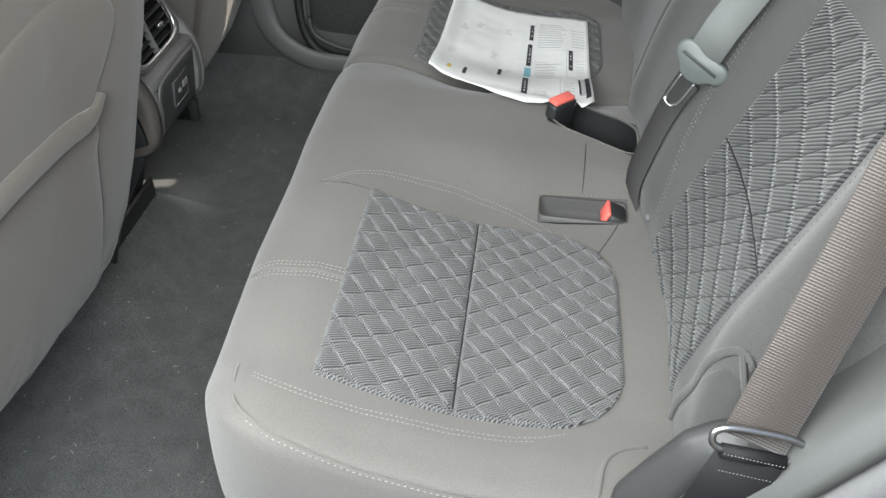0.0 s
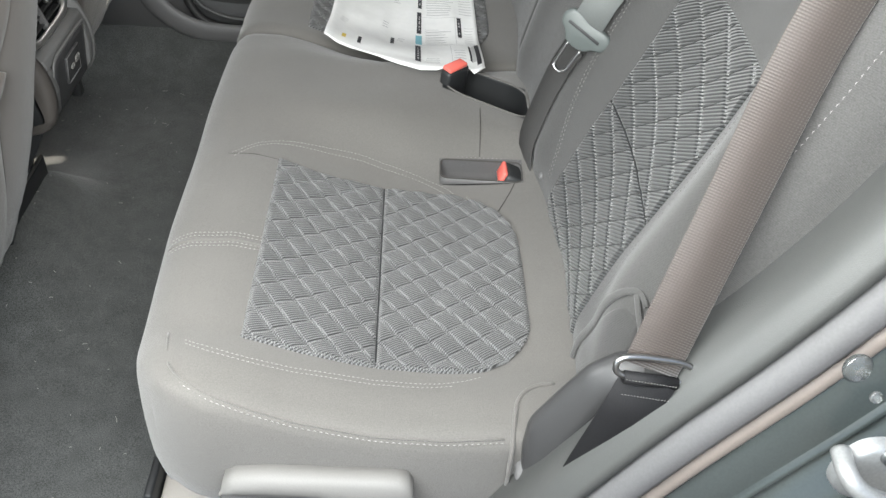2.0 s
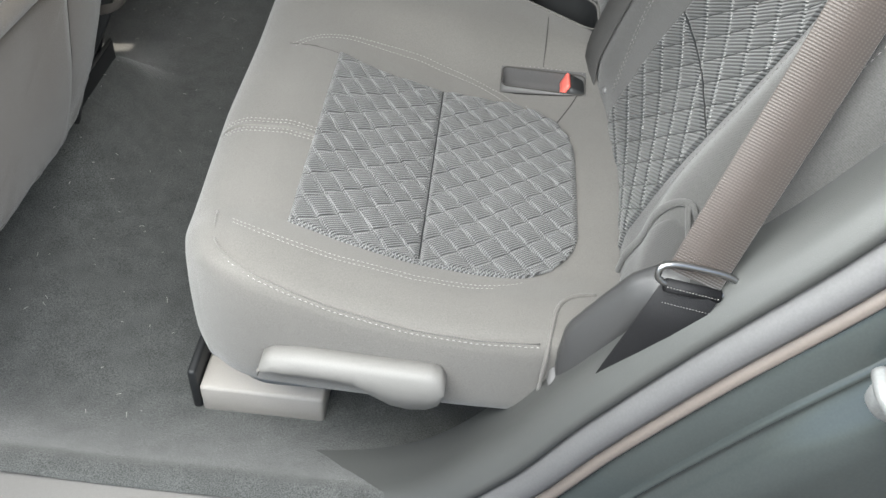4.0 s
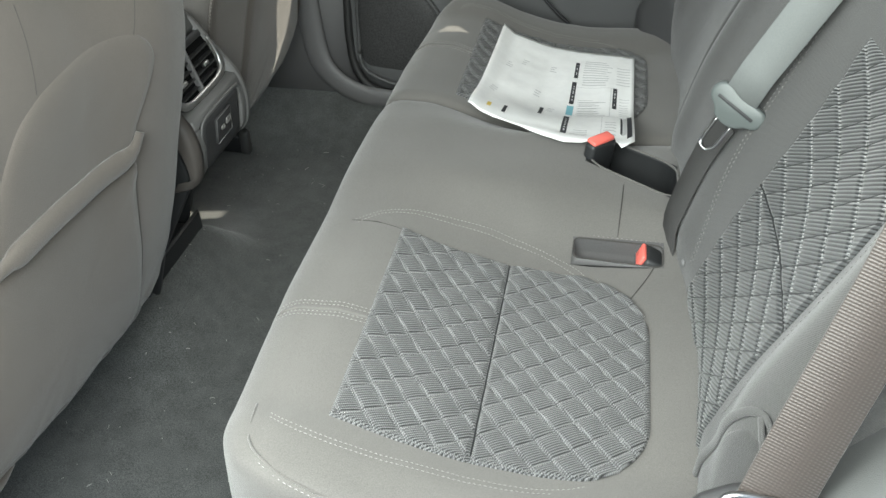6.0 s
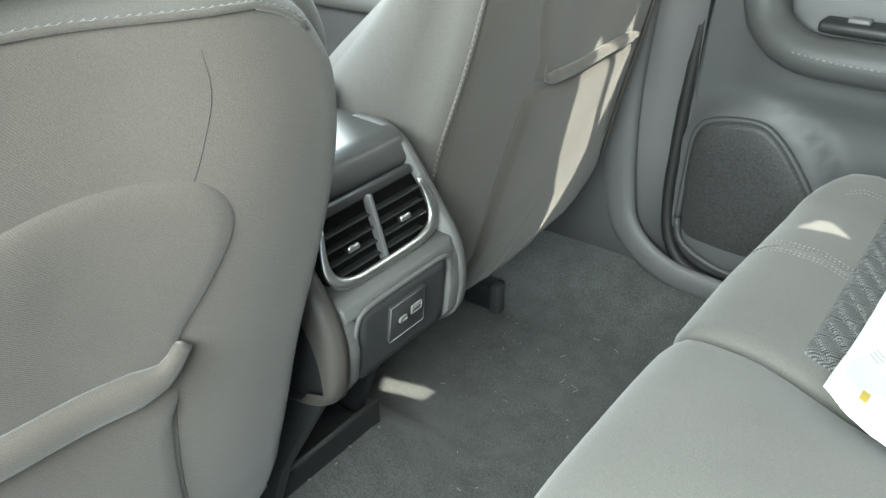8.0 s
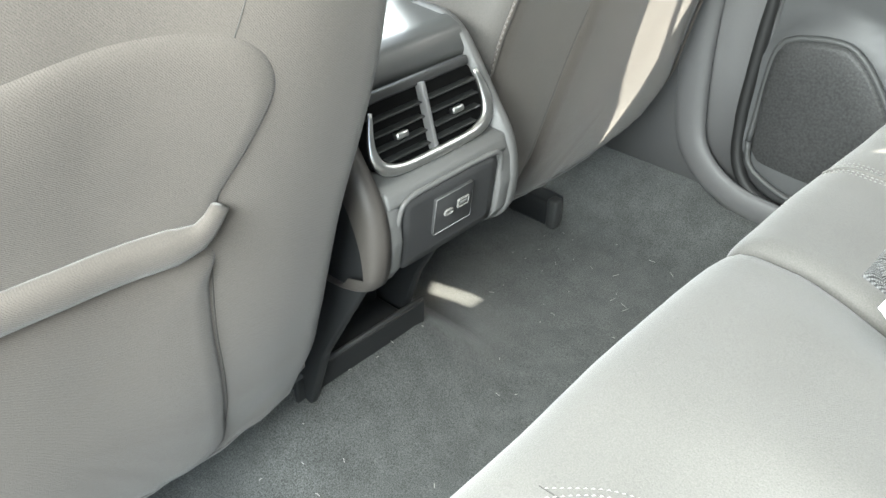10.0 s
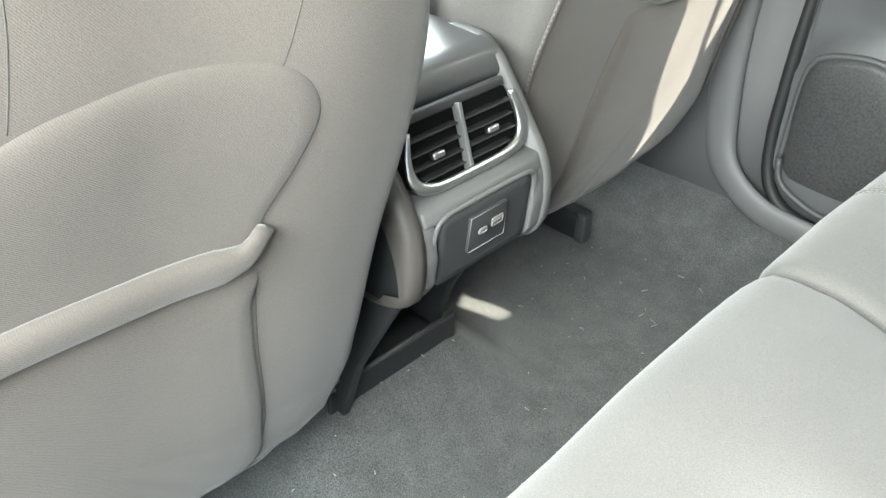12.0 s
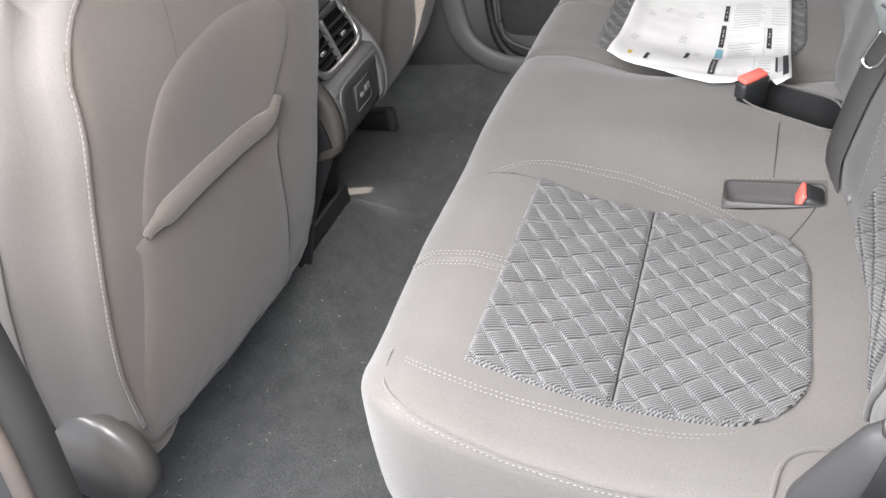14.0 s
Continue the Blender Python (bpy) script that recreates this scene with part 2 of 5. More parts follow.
def smooth(a, b, x):
    t = min(1.0, max(0.0, (x - a) / (b - a)))
    return t * t * (3 - 2 * t)


def interp(x, xs, ys):
    return float(np.interp(x, xs, ys))


def curve_through(pts, step=0.01):
    """Points every step along a smooth line through pts."""
    p = [Vector(q) for q in pts]
    p = [p[0] * 2 - p[1]] + p + [p[-1] * 2 - p[-2]]
    out = []
    for i in range(1, len(p) - 2):
        a, b, c, d = p[i - 1:i + 3]
        n = max(1, int((c - b).length / step))
        for k in range(n):
            t = k / n
            out.append(0.5 * (2 * b + (c - a) * t + (2 * a - 5 * b + 4 * c - d) * t * t + (3 * b - a - 3 * c + d) * t ** 3))
    out.append(p[-2])
    return out


def tube(bm, pts, r, sides=8, flat=1.0, up=(0, 0, 1), ends=True):
    """A tube of radius r along pts; flat squeezes it along up."""
    pts = [Vector(q) for q in pts]
    rings = []
    for i, q in enumerate(pts):
        way = (pts[min(i + 1, len(pts) - 1)] - pts[max(i - 1, 0)]).normalized()
        side = way.cross(Vector(up))
        if side.length < 1e-4:
            side = way.cross(Vector((1, 0, 0)))
        side.normalize()
        top = side.cross(way)
        rr = r(i / (len(pts) - 1)) if callable(r) else r
        rings.append([bm.verts.new(q + side * rr * math.cos(a) + top * rr * flat * math.sin(a)) for a in [2 * math.pi * k / sides for k in range(sides)]])
    for a, b in zip(rings, rings[1:]):
        for k in range(sides):
            bm.faces.new((a[k], a[(k + 1) % sides], b[(k + 1) % sides], b[k]))
    if ends:
        bm.faces.new(rings[0][::-1])
        bm.faces.new(rings[-1])
    return bm


def box(bm, x0, x1, y0, y1, z0, z1, bevel=0.0, m=None, segments=2):
    made = bmesh.ops.create_cube(bm, size=1.0)["verts"]
    for v in made:
        v.co = Vector(((x0 + x1) / 2 + v.co.x * (x1 - x0), (y0 + y1) / 2 + v.co.y * (y1 - y0), (z0 + z1) / 2 + v.co.z * (z1 - z0)))
    if bevel:
        edges = list({e for v in made for e in v.link_edges})
        made = bmesh.ops.bevel(bm, geom=edges, offset=bevel, segments=segments, affect="EDGES", profile=0.5)["verts"]
        made = list({v for v in made})
    if m is not None:
        bmesh.ops.transform(bm, matrix=m, verts=list({v for v in made}))
    return bm


def boxed(*args, **kw):
    return box(bmesh.new(), *args, **kw)


def grid(bm, rows, close=False):
    """Faces between rows of points."""
    vs = [[bm.verts.new(q) for q in row] for row in rows]
    n = len(vs[0])
    for a, b in zip(vs, vs[1:]):
        for k in range(n if close else n - 1):
            bm.faces.new((a[k], a[(k + 1) % n], b[(k + 1) % n], b[k]))
    return vs


def spaced(a, b, step, fine=()):
    """Stations from a to b, closer at both ends."""
    out = [a] + [a + f for f in fine]
    lo, hi = (out[-1], b - (fine[-1] if fine else 0))
    n = max(1, round((hi - lo) / step))
    out += [lo + (hi - lo) * k / n for k in range(1, n + 1)]
    out += [b - f for f in reversed(fine[:-1])] + ([b] if fine else [])
    return out


def rounded(x, y, x0, x1, y0, y1, rad):
    """Moves a point of the rectangle so that its corners become round; rad: radii at (x0,y0), (x1,y0), (x1,y1), (x0,y1)."""
    for (cx, sx), (cy, sy), r in (((x0, 1), (y0, 1), rad[0]), ((x1, -1), (y0, 1), rad[1]), ((x1, -1), (y1, -1), rad[2]), ((x0, 1), (y1, -1), rad[3])):
        if r <= 0:
            continue
        a, b = 1 - (x - cx) * sx / r, 1 - (y - cy) * sy / r
        if a > 0 and b > 0:
            a2, b2 = a * math.sqrt(1 - b * b / 2), b * math.sqrt(1 - a * a / 2)
            return cx + sx * r * (1 - a2), cy + sy * r * (1 - b2)
    return x, y


def pad(x0, x1, y0, y1, rad, top, edge, bottom, step=0.015, bulge=0.012, tuck=0.03, warp=None, rows=8, cut=None):
    """An upholstered block: a rounded plan, a shaped top, rolled edges (radii at x0, x1, y0, y1) and bulging sides down to bottom(x, y)."""
    fine = (0.003, 0.008, 0.016, 0.028)
    xs, ys = spaced(x0, x1, step, fine), spaced(y0, y1, step, fine)
    for c in cut or ():
        xs = sorted([x for x in xs if min(abs(x - c[0]), abs(x - c[1])) > 0.004] + [c[0], c[1]])
        ys = sorted([y for y in ys if min(abs(y - c[2]), abs(y - c[3])) > 0.004] + [c[2], c[3]])
    bm = bmesh.new()
    warp = warp or (lambda q: q)
    co = []
    for x in xs:
        row = []
        for y in ys:
            px, py = rounded(x, y, x0, x1, y0, y1, rad)
            drop = 0.0
            for d, r in zip((x - x0, x1 - x, y - y0, y1 - y), edge):
                if d < r:
                    drop += (r * (1 - math.sqrt(max(0.0, 1 - (1 - d / r) ** 2)))) ** 2
            row.append(Vector((px, py, top(px, py) - math.sqrt(drop))))
        co.append(row)
    vs = [[bm.verts.new(warp(q.copy())) for q in row] for row in co]
    for i in range(len(xs) - 1):
        for j in range(len(ys) - 1):
            if any(c[0] < (xs[i] + xs[i + 1]) / 2 < c[1] and c[2] < (ys[j] + ys[j + 1]) / 2 < c[3] for c in cut or ()):
                continue
            bm.faces.new((vs[i][j], vs[i + 1][j], vs[i + 1][j + 1], vs[i][j + 1]))
    nx, ny = len(xs), len(ys)
    ring = [(i, 0) for i in range(nx)] + [(nx - 1, j) for j in range(1, ny)] + [(i, ny - 1) for i in range(nx - 2, -1, -1)] + [(0, j) for j in range(ny - 2, 0, -1)]
    last = [vs[i][j] for i, j in ring]
    pts = [co[i][j] for i, j in ring]
    n = len(ring)
    for k in range(1, rows + 1):
        t = k / rows
        cur = []
        for q in range(n):
            way = pts[(q + 2) % n] - pts[q - 2]
            out = Vector((way.y, -way.x, 0))
            out = out.normalized() if out.length > 1e-9 else out
            low = bottom(pts[q].x, pts[q].y)
            push = bulge * math.sin(math.pi * min(1, t * 1.15)) - tuck * smooth(0.7, 1.0, t)
            p = pts[q] + out * push
            p.z = pts[q].z + (low - pts[q].z) * t
            cur.append(bm.verts.new(warp(p)))
        for q in range(n):
            bm.faces.new((last[q], last[(q + 1) % n], cur[(q + 1) % n], cur[q]))
        last = cur
    bm.faces.new(last[::-1])
    return bm


def sheet(x0, x1, y0, y1, rad, height, step, warp=None, thick=0.004, long=0.0):
    """A draped panel with rounded corners; its rim goes down by thick."""
    warp = warp or (lambda q: q)
    xs, ys = spaced(x0, x1, long or step, (long * 0.5 or 0.0015,)), spaced(y0, y1, step, (0.0015,))
    bm = bmesh.new()
    rows = []
    for i, x in enumerate(xs):
        row = []
        for j, y in enumerate(ys):
            px, py = rounded(x, y, x0, x1, y0, y1, rad)
            rim = i in (0, len(xs) - 1) or j in (0, len(ys) - 1)
            row.append(warp(Vector((px, py, height(px, py) - (thick if rim else 0)))))
        rows.append(row)
    grid(bm, rows)
    return bm


def blob(outline, height, rings=((1.0, -0.003), (0.985, 0.0), (0.95, 0.6), (0.85, 0.95), (0.6, 1.0), (0.3, 1.0)), puff=0.006, warp=None):
    """A puffed panel inside an outline (x, y); height(x, y) is the surface below it."""
    warp = warp or (lambda q: q)
    c = sum((Vector((p[0], p[1], 0)) for p in outline), Vector()) / len(outline)
    bm = bmesh.new()
    rows = []
    for f, h in rings:
        row = []
        for p in outline:
            x, y = c.x + (p[0] - c.x) * f, c.y + (p[1] - c.y) * f
            row.append(warp(Vector((x, y, height(x, y) + (h if f == 1.0 else h * puff)))))
        rows.append(row)
    vs = grid(bm, rows, close=True)
    mid = bm.verts.new(warp(Vector((c.x, c.y, height(c.x, c.y) + puff))))
    for k in range(len(outline)):
        bm.faces.new((vs[-1][k], vs[-1][(k + 1) % len(outline)], mid))
    return bm


def stitches(bm, pts, length=0.0045, gap=0.002, r=0.0007):
    """Thread dashes along a line of points."""
    pts = [Vector(q) for q in pts]
    run, nxt = 0.0, 0.0
    starts = []
    cum = [0.0]
    for a, b in zip(pts, pts[1:]):
        cum.append(cum[-1] + (b - a).length)
    xs, ys, zs = ([q[i] for q in pts] for i in range(3))
    s = 0.0
    while s + length < cum[-1]:
        a = Vector([float(np.interp(s, cum, v)) for v in (xs, ys, zs)])
        b = Vector([float(np.interp(s + length, cum, v)) for v in (xs, ys, zs)])
        way = (b - a).normalized()
        side = way.cross(Vector((0.3, 0.2, 0.93))).normalized() * r
        top = side.cross(way).normalized() * r
        m = (a + b) / 2 + top * 0.6
        ring = [bm.verts.new(q) for q in (a - top, m + side, m + top, m - side, m - top, b - top)]
        for f in ((0, 1, 2), (0, 2, 3), (0, 3, 4), (0, 4, 1), (5, 2, 1), (5, 3, 2), (5, 4, 3), (5, 1, 4)):
            bm.faces.new([ring[k] for k in f])
        s += length + gap
    return bm


def ribbon(bm, pts, half, thick, across):
    """A strap along pts; half: half its width; across: its direction sideways, one vector or one for each point."""
    pts = [Vector(q) for q in pts]
    rows = []
    for i, q in enumerate(pts):
        way = (pts[min(i + 1, len(pts) - 1)] - pts[max(i - 1, 0)]).normalized()
        a = Vector(across[i] if isinstance(across, list) else across)
        a = (a - way * a.dot(way)).normalized()
        n = a.cross(way).normalized() * thick
        rows.append([q - a * half, q - a * half * 0.97 + n, q + a * half * 0.97 + n, q + a * half, q + a * half * 0.97 - n, q - a * half * 0.97 - n])
    vs = grid(bm, rows, close=True)
    bm.faces.new(vs[0][::-1])
    bm.faces.new(vs[-1])
    return bm


# ---- the car's shell ----
MID = 1.16                                   # the car's middle line, in y

# carpet: flat between the sills, turned up at both sides
bm = bmesh.new()
fx = [-1.9, -1.5, -1.2] + [-1.0 + 0.025 * k for k in range(16)] + [-0.6 + 0.05 * k for k in range(16)]
fy = [0.42, 0.45, 0.47, 0.50, 0.54, 0.58, 0.62] + [0.70, 0.80, 0.90] + [0.94 + 0.02 * k for k in range(23)] + [1.5, 1.6] + [1.70, 1.74, 1.78, 1.82, 1.86, 1.90, 1.95]
def floor_z(x, y):
    e = max(0.0, (0.62 - y) / 0.17, (y - 1.72) / 0.17)
    hump = 0.102 * smooth(-0.590, -0.705, x) * smooth(0.26, 0.10, abs(y - MID))
    return hump + 0.09 * min(1.0, e) ** 1.6 + 0.004 * noise.noise(Vector((x * 6, y * 6, 0)))
grid(bm, [[(x, y, floor_z(x, y)) for y in fy] for x in fx])
floor = part("floor", bm, CARPET)
tagged(floor, "dark charcoal carpet on the car floor with lint specks", "carpet", kind="structure")

# lint on the carpet
bm = bmesh.new()
rng = random.Random(4)
for k in range(110):
    x, y = rng.uniform(-0.80, -0.38), rng.uniform(0.55, 1.75)
    a, n = rng.uniform(0, 6.28), rng.choice((0.0012, 0.0012, 0.002, 0.002, 0.004, 0.006))
    z = floor_z(x, y) + 0.0015
    c, s = math.cos(a) * n, math.sin(a) * n
    tube(bm, [(x - c, y - s, z), (x + 0.2 * s, y + 0.2 * c, z + 0.0008), (x + c, y + s, z)], 0.0005, 5)
tagged(part("lint", bm, THREAD), "small pale lint threads scattered on the carpet", "lint", kind="stuff")

# ground outside
bm = bmesh.new()
grid(bm, [[(x, y, -0.42) for y in (-400, -40, -4, 0, 4, 40, 400)] for x in (-400, -40, -4, 0, 4, 40, 400)])
tagged(part("ground", bm, ASPHALT), "pale grey asphalt car park round the car", "ground", kind="structure")

# roof and lining
bm = boxed(-1.15, 1.45, 0.56, 1.80, 1.34, 1.40, 0.03)
tagged(part("ceiling", bm, HEADLINER), "pale grey woven car headliner", "ceiling", kind="structure")

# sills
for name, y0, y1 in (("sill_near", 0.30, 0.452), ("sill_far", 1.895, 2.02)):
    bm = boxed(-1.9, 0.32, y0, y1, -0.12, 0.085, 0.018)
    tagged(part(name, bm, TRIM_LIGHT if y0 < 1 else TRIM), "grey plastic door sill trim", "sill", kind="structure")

# far side: body below and above the windows, pillars
far_wall = boxed(-1.9, 1.5, 1.99, 2.06, -0.2, 0.78, 0.01)
tagged(part("wall_far", far_wall, PAINT), "dark painted body side of the car", "car body", kind="structure")
tagged(part("roof_rail_far", boxed(-1.2, 1.5, 1.76, 1.86, 1.325, 1.40, 0.015), HEADLINER), "pale grey roof side trim", "roof trim", kind="structure")
tagged(part("roof_rail_near", boxed(-1.2, 1.5, 0.47, 0.60, 1.27, 1.38, 0.02), HEADLINER), "pale grey roof side trim", "roof trim", kind="structure")

# far side windows: an added opaque mask, out of view, with holes cut to shape the sun patches
LIGHT_BLOCK = mat("privacy_glass", (0.02, 0.022, 0.022), 0.05, blotch=0.02)


def sun_mask_y(z):
    """The unseen mask of the far side leans inwards towards the roof."""
    return 2.0 - 0.36 * (z - 0.77)


# each outline is traced back along the sun from a wanted patch inside
SUN_HOLES = [
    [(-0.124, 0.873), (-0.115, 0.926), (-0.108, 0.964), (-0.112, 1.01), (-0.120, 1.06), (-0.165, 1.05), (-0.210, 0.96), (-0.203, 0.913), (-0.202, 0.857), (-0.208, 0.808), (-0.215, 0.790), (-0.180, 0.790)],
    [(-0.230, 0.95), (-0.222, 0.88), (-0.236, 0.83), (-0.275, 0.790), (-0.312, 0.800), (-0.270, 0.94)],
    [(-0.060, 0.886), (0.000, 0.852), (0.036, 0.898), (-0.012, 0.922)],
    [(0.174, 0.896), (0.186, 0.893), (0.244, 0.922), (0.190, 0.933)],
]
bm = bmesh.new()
for loop in [[(-0.62, 0.77), (1.48, 0.77), (1.48, 1.34), (-0.62, 1.34)]] + SUN_HOLES:
    ring = [bm.verts.new((x, sun_mask_y(z), z)) for x, z in loop]
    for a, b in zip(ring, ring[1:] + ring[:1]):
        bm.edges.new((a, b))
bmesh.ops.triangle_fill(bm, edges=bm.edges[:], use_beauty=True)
tagged(part("window_far", bm, LIGHT_BLOCK, smooth=False), "unseen opaque mask over the far side windows with holes for sun patches", "window", kind="structure")


# unseen opaque panes, added to keep the rear sky off the seat backs
tagged(part("window_rear", boxed(1.435, 1.445, 0.34, 1.95, 0.80, 1.345, 0.002), LIGHT_BLOCK), "unseen opaque pane in the tailgate that blocks sky light", "window", kind="structure")
tagged(part("window_near_rear", boxed(0.50, 1.43, 0.33, 0.338, 0.80, 1.28, 0.002), LIGHT_BLOCK), "unseen opaque pane in the near quarter window that blocks sky light", "window", kind="structure")


def pillar(name, pts, half, label, material=TRIM_SOFT, depth=0.03):
    bm = bmesh.new()
    rows = []
    for x, y, z in pts:
        rows.append([(x - half, y + depth, z), (x - half, y - depth * 0.4, z), (x - half * 0.6, y - depth, z), (x + half * 0.6, y - depth, z), (x + half, y - depth * 0.4, z), (x + half, y + depth, z)])
    vs = grid(bm, rows, close=True)
    bm.faces.new(vs[0])
    bm.faces.new(vs[-1])
    return tagged(part(name, bm, material), label, "pillar", kind="structure")


pillar("pillar_b_far", [(-0.72, 1.935, 0.05), (-0.72, 1.94, 0.3), (-0.71, 1.935, 0.6), (-0.68, 1.92, 0.8), (-0.60, 1.81, 1.2), (-0.56, 1.78, 1.34)], 0.155, "dark grey plastic centre pillar trim")
pillar("pillar_c_far", [(0.62, 1.93, 0.1), (0.62, 1.93, 0.75), (0.66, 1.88, 0.95), (0.72, 1.81, 1.2), (0.74, 1.78, 1.34)], 0.20, "grey plastic rear pillar trim")
pillar("pillar_b_near", [(-0.66, 0.395, 0.05), (-0.635, 0.395, 0.30), (-0.605, 0.395, 0.45), (-0.60, 0.40, 0.6), (-0.60, 0.43, 0.9), (-0.58, 0.47, 1.2)], 0.027, "dark grey plastic centre pillar trim", TRIM)

bm = bmesh.new()
tube(bm, curve_through([(-0.630, 0.366, 0.05), (-0.606, 0.366, 0.30), (-0.577, 0.366, 0.45), (-0.571, 0.371, 0.6), (-0.571, 0.401, 0.9), (-0.551, 0.441, 1.2)], 0.03), 0.009, 8)
tagged(part("trim_pillar_seal", bm, FLANGE), "pale brown weatherstrip along the centre pillar", "trim", kind="structure")

# cargo side and rear closure
tagged(part("wall_rear", boxed(1.42, 1.5, 0.3, 2.02, -0.2, 0.80, 0.01), TRIM), "dark plastic tailgate trim", "tailgate", kind="structure")
tagged(part("cargo_floor", boxed(0.36, 1.45, 0.3, 2.0, 0.22, 0.26, 0.005), CARPET), "dark carpeted cargo floor", "cargo floor", kind="structure")
tagged(part("wall_near_rear", boxed(0.44, 1.45, 0.22, 0.34, -0.2, 0.80, 0.02), PAINT), "dark painted rear body side", "car body", kind="structure")
tagged(part("firewall", boxed(-1.95, -1.88, 0.3, 2.02, -0.2, 0.62, 0.01), TRIM), "dark plastic front bulkhead", "bulkhead", kind="structure")


# ---- rear seat ----
SX = [-0.37, -0.335, -0.30, -0.25, -0.21, -0.15, -0.07, 0.0, 0.08, 0.16]
Z_OUT = [0.376, 0.378, 0.381, 0.381, 0.370, 0.347, 0.326, 0.320, 0.322, 0.330]
Z_MID = [0.385, 0.388, 0.390, 0.392, 0.391, 0.386, 0.378, 0.370, 0.362, 0.355]


def bench_z(x, y):
    """The height of the rear seat's top."""
    d = y if y < MID else 2 * MID - y
    w = smooth(0.98, 1.10, d)
    side = 0.014 * smooth(0.625, 0.555, d)
    dent = 0.0022 * noise.noise(Vector((x * 11, y * 11, 5))) + 0.0008 * noise.noise(Vector((x * 34, y * 34, 2)))
    return interp(x, SX, Z_OUT) * (1 - w) + interp(x, SX, Z_MID) * w + side + dent


def bench_low(x, y):
    return interp(x, [-0.36, -0.30, 0.15], [0.15, 0.17, 0.19])


def diamond(a, b):
    """Relief of one quilted diamond field: puffed lozenges that tip towards one side, with narrow grooves."""
    fa, fb = a - math.floor(a), b - math.floor(b)
    groove = smooth(0.0, 0.08, min(fa, 1 - fa)) * (0.55 + 0.45 * smooth(0.0, 0.10, min(fb, 1 - fb)))
    dome = (math.sin(math.pi * fa) * math.sin(math.pi * fb)) ** 0.5
    return groove * (0.12 + 0.36 * dome + 0.52 * (1 - fa))


def lozenge(x, y):
    """Lattice numbers of the cushion's quilting."""
    return 29.6 * x + 25.8 * y - 18.72, 19.9 * x - 25.1 * y + 18.45


def quilt_cushion(x, y):
    d = y if y < MID else 2 * MID - y
    rim = smooth(0.0, 0.007, min(x + 0.217, 0.119 - x, d - 0.606, 0.953 - d))
    seam = smooth(0.0, 0.005, abs(x + 0.068))
    return bench_z(x, y) + 0.0020 + 0.0066 * rim * diamond(*lozenge(x, y)) * (0.3 + 0.7 * seam) - 0.0012 * (1 - seam)


near_seat = thing("rear_seat", "grey woven fabric rear bench seat with dark quilted inserts", "seat", at=(-0.1, 0.9, 0.0))
far_seat = thing("rear_seat", "dark grey fabric rear seat beside the far door", "seat", at=(-0.1, 1.58, 0.0))


def under(parent, ob):
    """Hangs a part built in world metres under a thing that stands elsewhere."""
    ob.parent = parent
    ob.matrix_parent_inverse = Matrix.Translation(-Vector(parent.location))
    return ob


def wpart(name, bm, material, parent, label="", smooth=True, kind=""):
    return tagged(under(parent, part(name, bm, material, None, label, smooth)), kind=kind)


def nose(q):
    """The cushion's front draws back towards the door."""
    d = q.y if q.y < MID else 2 * MID - q.y
    q.x += 0.012 * smooth(0.86, 0.56, d) * smooth(-0.20, -0.33, q.x)
    # the cut-out for the centre buckle runs askew
    if 1.04 < q.y < 1.32:
        q.y += 0.55 * (0.09 - q.x) * smooth(1.04, 1.12, q.y) * smooth(1.32, 1.25, q.y) * smooth(-0.08, 0.02, q.x)
    return q


RECESS = (0.014, 0.136, 0.978, 1.024)
WELL = (0.020, 0.158, 1.142, 1.250)
near_cushion = wpart("cushion", pad(-0.345, 0.20, 0.50, 1.325, (0.12, 0.125, 0.02, 0.03), bench_z, (0.05, 0.02, 0.020, 0.02), bench_low, bulge=0.003, warp=nose, cut=(RECESS, WELL)), FABRIC, near_seat)
far_cushion = wpart("cushion", pad(-0.345, 0.20, 1.333, 1.82, (0.03, 0.02, 0.125, 0.12), bench_z, (0.05, 0.02, 0.022, 0.020), bench_low, bulge=0.003, warp=nose), FABRIC, far_seat)
wpart("quilted_insert", sheet(-0.217, 0.119, 0.606, 0.953, (0.004, 0.088, 0.125, 0.004), quilt_cushion, 0.0021), QUILT, near_cushion, "dark quilted diamond fabric insert")
wpart("quilted_insert", sheet(-0.217, 0.119, 1.367, 1.714, (0.004, 0.125, 0.088, 0.004), quilt_cushion, 0.0035), QUILT, far_cushion, "dark quilted diamond fabric insert")


def rolled_z(x, y):
    """The cushion's surface with its rolled front and side edges."""
    d2 = y if y < MID else 2 * MID - y
    dx, dy = x + 0.345 - 0.012 * smooth(0.86, 0.56, d2) * smooth(-0.20, -0.33, x), d2 - 0.50
    d = min(dx, dy)
    if dx < 0.12 and dy < 0.12:
        d = 0.12 - math.hypot(0.12 - dx, 0.12 - dy)
    r = 0.05 if dx < dy else 0.02
    drop = r * (1 - math.sqrt(max(0.0, 1 - (1 - max(d, 0) / r) ** 2))) if d < r else 0.0
    return bench_z(x, y) - drop


def lattice(height, inside, lift=0.0006):
    """Thread along the grooves of the quilted cushion: runs of points, with 1 for one family of lines and -1 for the other."""
    for sign, (a, b, c) in ((1, (29.6, 25.8, -18.72)), (-1, (19.9, -25.1, 18.45))):
        for k in range(-50, 51):
            run = []
            for i in range(180):
                x = -0.22 + 0.002 * i
                y = (k - c - a * x) / b
                if inside(x, y):
                    run.append(Vector((x, y, height(x, y) + lift)))
            if len(run) > 3:
                yield sign, run


